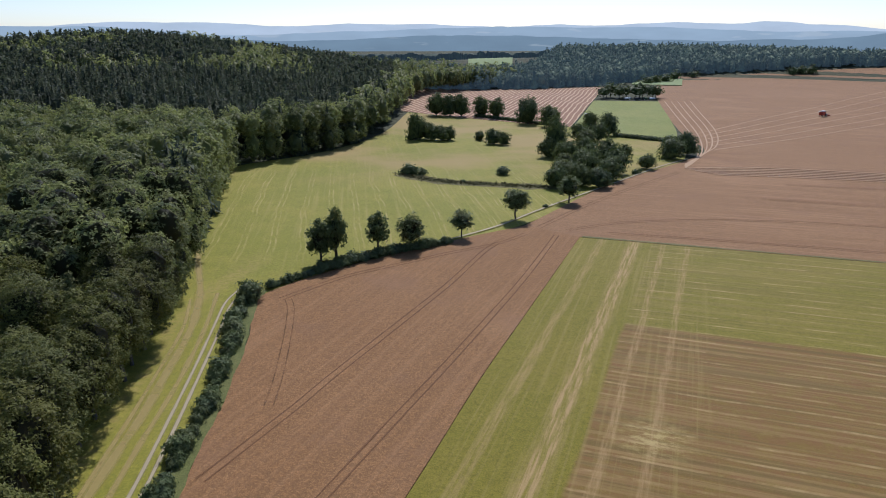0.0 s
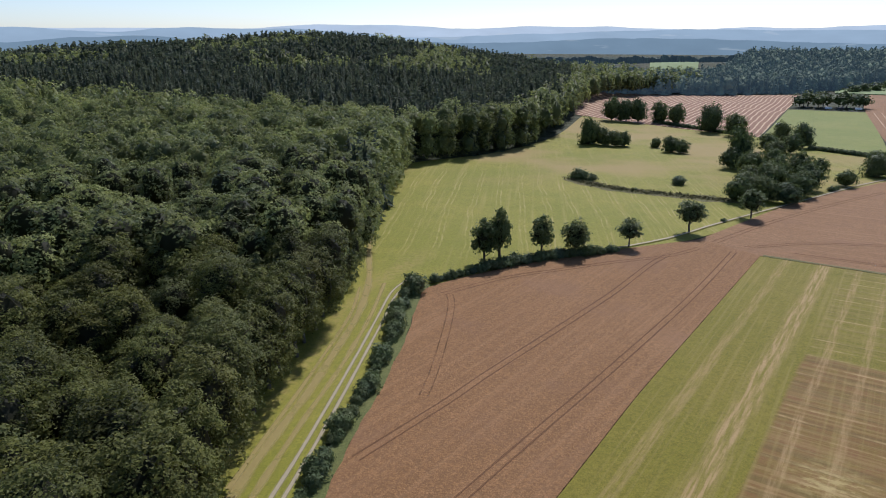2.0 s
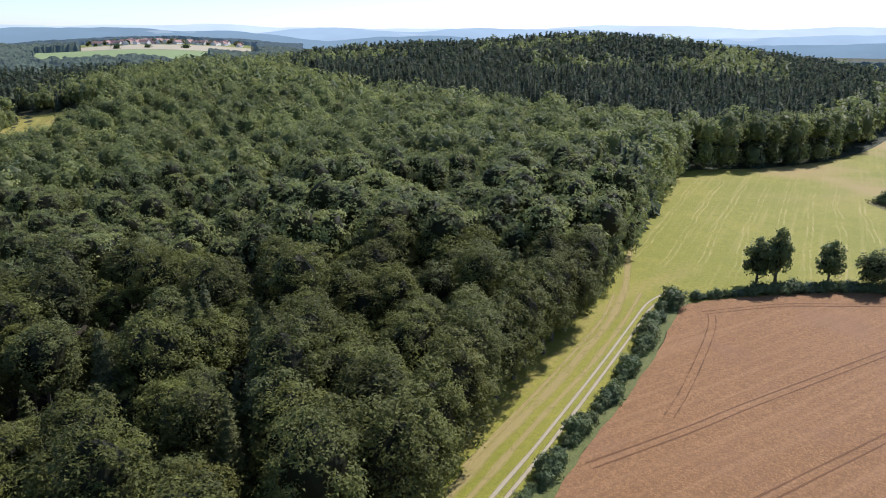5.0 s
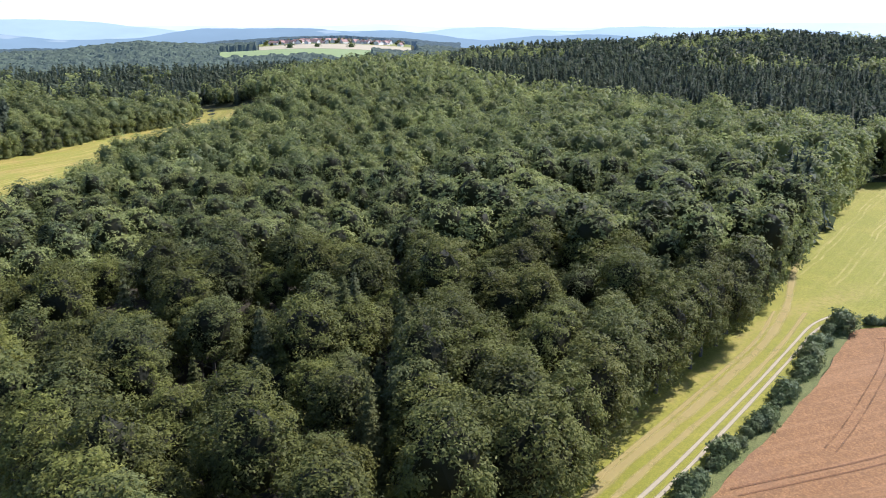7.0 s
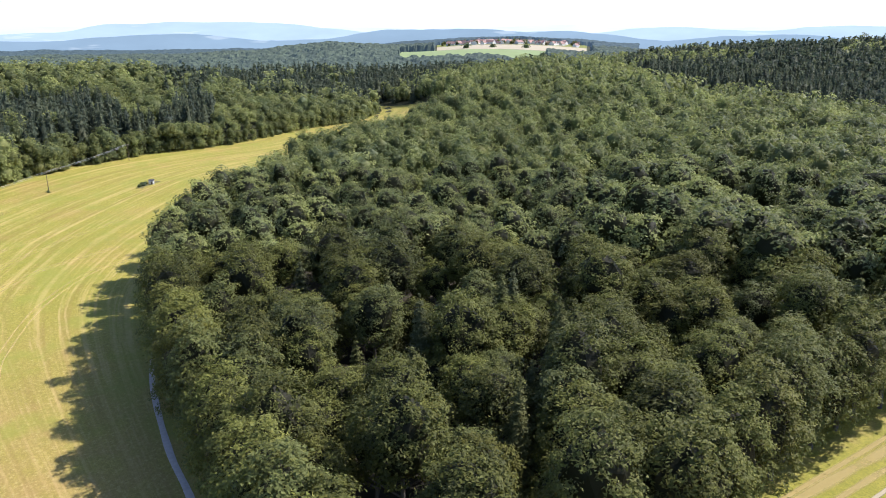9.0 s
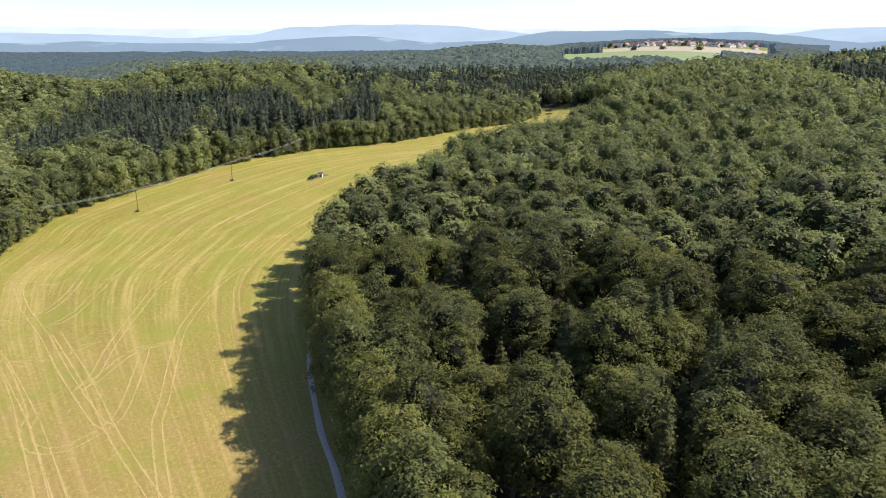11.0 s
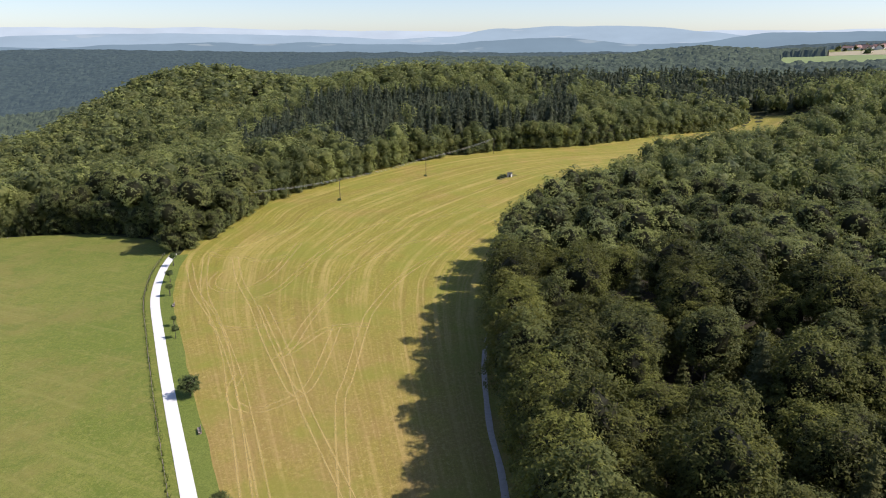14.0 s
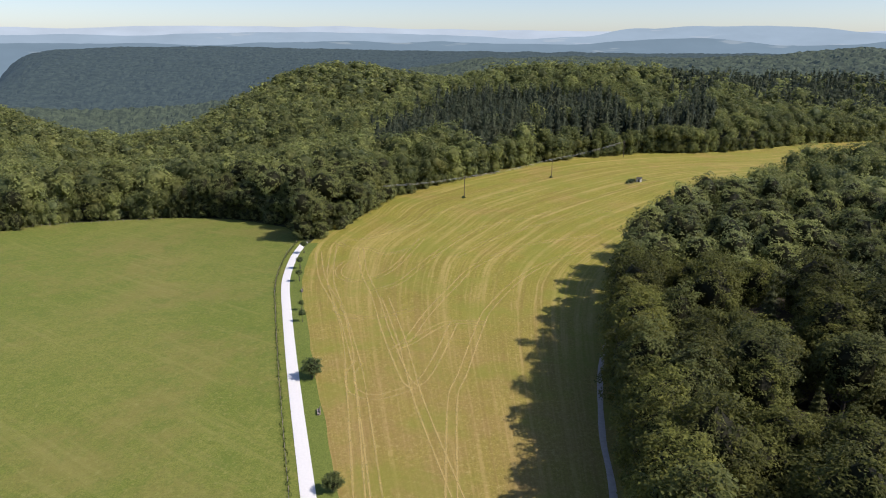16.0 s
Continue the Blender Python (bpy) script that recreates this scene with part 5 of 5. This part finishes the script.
def bench():
    root = tagged(new("bench"), "weathered wooden bench facing the meadow", "bench", "benches along the path")
    slat = box_mesh("seat_slat", WOOD_GREY, (0, 0, 0, 1.9, 0.13, 0.05, 0.01))
    for k in range(3):
        part("seat_slat", slat, root).location = (0, -0.16 + 0.16 * k, 0.45)
    for k in range(2):
        o = part("back_slat", slat, root)
        o.location, o.rotation_euler = (0, 0.28 + 0.05 * k, 0.62 + 0.2 * k), (radians(75), 0, 0)
    leg = box_mesh("leg", WOOD_GREY, (0, 0, 0.21, 0.14, 0.5, 0.42, 0.02), (0, 0.3, 0.5, 0.12, 0.1, 0.8, 0.02))
    for x in (-0.7, 0.7):
        part("leg", leg, root).location = (x, 0, 0)
    return root


b = place(bench(), -114, -46.8, 24, 1.1, 0.1)
copy_thing(b, pose(-181, -77.5, hill(-181, -77.5) + 0.1, 0, 0, 22))


def wire_run(points, r):
    """A thin three-sided wire through the points."""
    bm = bmesh.new()
    rings = []
    for p in points:
        p = Vector(p)
        rings.append([bm.verts.new(p + Vector((math.cos(a) * r, math.sin(a) * r * 0.5, math.sin(a) * r))) for a in (0.3, 2.4, 4.5)])
    for a, c in zip(rings, rings[1:]):
        for i in range(3):
            bm.faces.new((a[i], a[(i + 1) % 3], c[(i + 1) % 3], c[i]))
    return bm


def fence(points, gap, label, high=1.15):
    root = tagged(new("fence"), label, "fence", "pasture fences")
    c = curve(points, int(np.hypot(*np.diff(np.array(points), axis=0).T).sum() / gap))
    bm = bmesh.new()
    bmesh.ops.create_cone(bm, cap_ends=True, segments=8, radius1=0.055, radius2=0.048, depth=high + 0.3)
    bmesh.ops.translate(bm, vec=(0, 0, high / 2 - 0.15), verts=bm.verts)
    post = to_mesh(bm, "post", WOOD_GREY)
    for k, (x, y) in enumerate(c):
        o = part("post", post, root)
        o.matrix_world = pose(x, y, hill(x, y) + 0.1, 3 * math.sin(k * 5), 3 * math.cos(k * 3), k * 40)
    for zz in (0.45, 0.8, 1.1):
        part("wire", to_mesh(wire_run([(x, y, hill(x, y) + 0.1 + zz) for x, y in c], 0.012), "wire", WIRE), root)
    return root


fence_line = shifted(PATH[1:], -3.0)
fence(fence_line, 2.6, "wooden post and wire fence along the pasture")
fence([(-216, -238), (-232, -230), (-248, -216), (-262, -198), (-270, -180)], 3.0, "wooden post and wire fence before the wood")
tuft = grass("tall_fence_grass", (0.095, 0.125, 0.030), (0.15, 0.16, 0.045))
TUFT = tuft[0].done(tuft[2], 0.9)
tg = np.random.default_rng(31)
fl = curve(fence_line, 1700)
pos = np.column_stack([fl + tg.normal(0, 0.22, fl.shape), hills(fl[:, 0], fl[:, 1]) + 0.1])
lean = tg.normal(0, 0.12, (len(pos), 3)) * (1, 1, 0)
tip = pos + lean + np.column_stack([np.zeros((len(pos), 2)), tg.uniform(0.25, 0.7, len(pos))])
side = tg.normal(0, 0.07, (len(pos), 3)) * (1, 1, 0)
tv = np.stack([pos - side, pos + side, tip], 1).reshape(-1, 3)
tagged(new("fence_grass", mesh_from("fence_grass", tv, np.arange(len(tv)).reshape(-1, 3), [TUFT])), "tall dark grass tufts under the fence", "grass", kind="stuff")

# ---- power line ----
POLE_WOOD = plain("tarred_pole_wood", (0.13, 0.10, 0.075), 0.85, 0, 0.3, 3)
CABLE = plain("bare_cable", (0.55, 0.55, 0.54), 0.4, 0.5, 0.1)
CERAMIC = plain("insulator_ceramic", (0.30, 0.22, 0.18), 0.3)


def power_pole(x, y, turn):
    root = tagged(new("power_pole"), "dark wooden power pole with a crossarm", "power pole", "power line poles")
    bm = bmesh.new()
    bmesh.ops.create_cone(bm, cap_ends=True, segments=10, radius1=0.17, radius2=0.11, depth=10.2)
    bmesh.ops.translate(bm, vec=(0, 0, 4.7), verts=bm.verts)
    part("mast", to_mesh(bm, "mast", POLE_WOOD), root)
    part("crossarm", box_mesh("crossarm", POLE_WOOD, (0, 0, 9.3, 1.9, 0.12, 0.14, 0.02)), root)
    bm = bmesh.new()
    bmesh.ops.create_cone(bm, cap_ends=True, segments=8, radius1=0.09, radius2=0.05, depth=0.25)
    pin = to_mesh(bm, "insulator", CERAMIC)
    for k in (-0.85, 0.0, 0.85):
        part("insulator", pin, root).location = (k, 0, 9.5 if k else 9.93)
    return place(root, x, y, turn)


POLES = [(-291, -91), (-313, -51), (-369, -13.5), (-441, 27)]
for (x, y), t in zip(POLES, (61, 45, 33, 30)):
    power_pole(x, y, t + 90)
for (ax, ay), (bx, by) in zip(POLES, POLES[1:]):
    for k in (-0.85, 0.0, 0.85):
        n_ = Vector((by - ay, ax - bx)).normalized() * k
        top = 9.62 if k else 10.05
        pts = []
        for f in np.linspace(0, 1, 14):
            pts.append((ax + (bx - ax) * f + n_.x, ay + (by - ay) * f + n_.y, hill(ax, ay) * (1 - f) + hill(bx, by) * f + top - 4 * 0.9 * f * (1 - f)))
        tagged(new("power_cable", to_mesh(wire_run(pts, 0.05), "power_cable", CABLE)), "thin grey power cable between wooden poles", "cable", "power cables")
for k, (x, y) in enumerate(POLES[1:3]):
    shrub(x + 0.6, y - 0.3, 2.2, k, 0.6, "brownish tuft of shrub at a pole foot", "pole shrubs")

# ---- small field hut ----
PAINT = plain("pale_boards", (0.62, 0.60, 0.56), 0.7, 0, 0.15, 4)
TAR = plain("tar_roof", (0.06, 0.06, 0.065), 0.8)


def hut(x, y):
    root = tagged(new("field_hut"), "small pale wooden hut with a dark roof", "hut")
    part("wall", box_mesh("wall", PAINT, (0, 0, 1.15, 2.6, 2.2, 2.3, 0.03)), root)
    bm = bmesh.new()
    box(bm, 0, 0, 2.5, 3.3, 3.0, 0.14, 0.02, Matrix.Rotation(radians(8), 4, "X"))
    part("roof", to_mesh(bm, "roof", TAR), root, "dark sloping roof")
    part("door", box_mesh("door", POLE_WOOD, (0.3, -1.12, 0.95, 0.8, 0.06, 1.8, 0.01)), root)
    return place(root, x, y, 70, 0.85)


hut(-365, 31)
for k, (x, y, w) in enumerate([(-362, 27, 3.6), (-360, 25, 2.6), (-366, 28.5, 2.4)]):
    shrub(x, y, w, k + 3, 0.8, "dark shrub beside the field hut", "hut shrubs")
tagged(new("grass_bank", ribbon_mesh("grass_bank", [(-357, 24.5), (-361, 27), (-366, 30.5), (-371, 35)], 3, 0.2, BANK, 3, 0.4, 0.5)), "low rough grass bank below the hut", "bank", kind="structure")

# ---- harvest machines ----
RED = plain("red_machine_paint", (0.35, 0.05, 0.03), 0.45)
WHITE = plain("white_machine_paint", (0.75, 0.75, 0.73), 0.45)
GREEN_PAINT = plain("green_machine_paint", (0.05, 0.16, 0.05), 0.45)
RUBBER = plain("tyre_rubber", (0.03, 0.03, 0.03), 0.85)
GLASS = plain("dark_cab_glass", (0.03, 0.04, 0.05), 0.1)


def wheel(parent, x, y, r, w):
    bm = bmesh.new()
    bmesh.ops.create_cone(bm, cap_ends=True, segments=18, radius1=r, radius2=r, depth=w, matrix=Matrix.Rotation(math.pi / 2, 4, "X"))
    bmesh.ops.bevel(bm, geom=[e for e in bm.edges if len(e.link_faces) == 2 and any(len(f.verts) > 4 for f in e.link_faces)], offset=r * 0.15, segments=2, affect="EDGES")
    o = part("wheel", to_mesh(bm, "wheel", RUBBER), parent)
    o.location = (x, y, r)
    bm = bmesh.new()
    bmesh.ops.create_cone(bm, cap_ends=True, segments=14, radius1=r * 0.5, radius2=r * 0.45, depth=w * 1.08, matrix=Matrix.Rotation(math.pi / 2, 4, "X"))
    part("rim", to_mesh(bm, "rim", WHITE), o)


def combine(x, y, turn):
    root = tagged(new("combine_harvester"), "red and white combine harvester on the stubble", "harvester")
    part("body", box_mesh("body", RED, (-1.2, 0, 2.4, 5.6, 2.9, 2.2, 0.25), (-3.6, 0, 1.9, 1.6, 2.5, 1.4, 0.2)), root)
    part("grain_tank", box_mesh("grain_tank", WHITE, (-0.8, 0, 3.75, 2.8, 2.6, 0.6, 0.1)), root)
    part("cab", box_mesh("cab", GLASS, (2.2, 0, 2.9, 1.6, 1.9, 1.8, 0.15)), root)
    part("cab_roof", box_mesh("cab_roof", WHITE, (2.2, 0, 3.88, 1.9, 2.1, 0.16, 0.05)), root)
    part("header", box_mesh("header", RED, (4.6, 0, 0.7, 1.3, 7.2, 0.9, 0.1), (3.4, 0, 1.1, 1.8, 1.3, 0.7, 0.1)), root)
    part("unloading_pipe", box_mesh("unloading_pipe", WHITE, (-2.0, 1.7, 3.4, 4.6, 0.35, 0.35, 0.1)), root)
    for yy in (-1.4, 1.4):
        wheel(root, 1.9, yy, 0.95, 0.7)
        wheel(root, -3.2, yy * 0.85, 0.6, 0.45)
    return place(root, x, y, turn, 1.15, 0.55)


def trailer(x, y, turn, paint, label):
    root = tagged(new("farm_trailer"), label, "trailer", "parked farm vehicles")
    part("box_body", box_mesh("box_body", paint, (0, 0, 1.9, 6.0, 2.5, 1.7, 0.08)), root)
    part("chassis", box_mesh("chassis", TAR, (0, 0, 0.95, 6.2, 1.1, 0.22, 0.02), (3.7, 0, 0.8, 1.6, 0.16, 0.14, 0.02)), root)
    for xx in (-1.9, 1.9):
        for yy in (-1.1, 1.1):
            wheel(root, xx, yy, 0.52, 0.4)
    return place(root, x, y, turn, 1.0, 0.25)


def tractor(x, y, turn, paint):
    root = tagged(new("tractor"), "green tractor parked before a far copse", "tractor", "parked farm vehicles")
    part("bonnet", box_mesh("bonnet", paint, (1.3, 0, 1.5, 2.2, 0.95, 0.9, 0.15)), root)
    part("cab", box_mesh("cab", GLASS, (-0.6, 0, 2.1, 1.5, 1.6, 1.6, 0.1)), root)
    part("cab_roof", box_mesh("cab_roof", paint, (-0.6, 0, 2.97, 1.7, 1.75, 0.16, 0.05)), root)
    part("axle", box_mesh("axle", TAR, (0.4, 0, 0.85, 3.0, 0.7, 0.4, 0.05), (-0.9, 0, 0.9, 0.3, 1.6, 0.3, 0.02)), root)
    for yy in (-1.0, 1.0):
        wheel(root, -0.9, yy, 0.95, 0.55)
        wheel(root, 1.9, yy * 0.9, 0.62, 0.42)
    return place(root, x, y, turn, 1.1, 0.25)


combine(331, 615, 42)
trailer(204, 786, 8, WHITE, "pale grain trailer parked before a copse")
trailer(214, 784, 12, TAR, "dark farm trailer parked before a copse")
trailer(231, 784, -6, WHITE, "pale grain trailer parked before a copse")
tractor(222, 781, 5, GREEN_PAINT)
trailer(127, 626, 70, WHITE, "white box trailer at the field edge")

# ---- village on the far rise ----
WALL_WHITE = plain("house_plaster", (0.72, 0.69, 0.64), 0.9, 0, 0.1, 1)
ROOF_RED = plain("red_roof_tiles", (0.30, 0.19, 0.155), 0.85, 0, 0.2, 1)
WINDOW = plain("dark_window", (0.05, 0.06, 0.07), 0.2)


def house(w, l, eave, ridge_up):
    root = tagged(new("house"), "white village house with a red tiled roof", "house", "village houses")
    part("wall", box_mesh("wall", WALL_WHITE, (0, 0, eave / 2 - 1, w, l, eave + 2)), root)
    bm = bmesh.new()
    a, b2, o = w / 2 + 0.6, l / 2 + 0.6, 0.25
    ring = []
    for yy in (-b2, b2):
        ring.append([bm.verts.new(q) for q in ((-a, yy, eave - 0.3), (0, yy, eave + ridge_up), (a, yy, eave - 0.3), (0, yy, eave + ridge_up - o - 0.3))])
    for i in range(4):
        bm.faces.new((ring[0][i], ring[0][(i + 1) % 4], ring[1][(i + 1) % 4], ring[1][i]))
    for r in ring:
        bm.faces.new(r)
    part("roof", to_mesh(bm, "roof", ROOF_RED), root, "red tiled gable roof")
    for yy in (-b2 + 0.7, b2 - 0.7):
        bm = bmesh.new()
        bm.faces.new([bm.verts.new(q) for q in ((-w / 2, yy, eave), (w / 2, yy, eave), (0, yy, eave + ridge_up * 0.93))])
        part("gable", to_mesh(bm, "gable", WALL_WHITE), root)
    pane = box_mesh("window", WINDOW, (0, 0, 0, 0.12, 1.3, 1.5))
    for s in (-1, 1):
        for yy in (-l * 0.3, 0, l * 0.3):
            for zz in (1.8, 4.6)[: 2 if eave > 5 else 1]:
                part("window", pane, root).location = (s * w / 2, yy, zz)
    return root


protos = [house(10, 14, 5.6, 5), house(9, 11, 3.4, 4.6), house(13, 24, 5.8, 5.5)]
rng = np.random.default_rng(44)
for k in range(84):
    az, d = radians(rng.uniform(51.6, 61.5)), rng.uniform(2080, 2330)
    if rng.uniform() < 0.25:
        az = radians(rng.normal(57.2, 1.2))
    x, y = -math.sin(az) * d, math.cos(az) * d
    src = protos[k % 3]
    m = pose(x, y, hill(x, y), 0, 0, rng.choice([20, 35, 110, 125, 60])) @ Matrix.Diagonal((1.15, 1.15, 1.1, 1))
    o = src if k < 3 else copy_thing(src, Matrix.Identity(4))
    o.matrix_world = m
for k in range(60):
    az, d = radians(rng.uniform(51.3, 62.3)), rng.uniform(2040, 2330)
    o = tree_thing("village_tree", FAR[k % 4], trunk_mesh(8, 0.25, 2, k), 0, rng.uniform(9, 15), 13, BEECH, "small dark tree among village houses", group="village trees") if k < 4 else copy_thing(bpy.data.objects["village_tree" + (".%03d" % (k % 4) if k % 4 else "")], Matrix.Identity(4))
    place(o, -math.sin(az) * d, math.cos(az) * d, k * 50)


def polar_field(name, a0, a1, d0, d1, mat, label):
    def at(a, d):
        return (-math.sin(radians(a)) * d, math.cos(radians(a)) * d)
    aa = np.linspace(a0, a1, 6)
    loft(name, [at(a, d0) for a in aa], [at(a, d1) for a in aa], 40, 14, 1.2, mat, label, "field")


FAR_GREEN = plain("far_green_crop", (0.20, 0.25, 0.10), 0.9, 0, 0.08, 0.02)
FAR_TAN = plain("far_ripe_crop", (0.36, 0.31, 0.20), 0.9, 0, 0.08, 0.02)
polar_field("green_field", 53.8, 65.8, 1330, 1745, FAR_GREEN, "bright green crop field before the village")
polar_field("tan_field", 50.9, 62.6, 1750, 2060, FAR_TAN, "pale ripe crop field before the village")
polar_field("green_field", 50.9, 62.6, 2062, 2335, PASTURE, "green land round the village")
polar_field("green_field", -5.5, -2.0, 1330, 1650, FAR_GREEN, "bright green clearing in far woods")
polar_field("green_field", -18.5, -14.8, 1055, 1180, FAR_GREEN, "bright green field before far woods")
for k, (a, d, w) in enumerate([(60.3, 1800, 17), (58.2, 1830, 12), (55.6, 1850, 15), (54.2, 1500, 14), (53.4, 1490, 16), (52.9, 1500, 14)]):
    field_tree(-math.sin(radians(a)) * d, math.cos(radians(a)) * d, w, w * 1.1, 0.02, k, "lone dark tree between far fields", FAR)
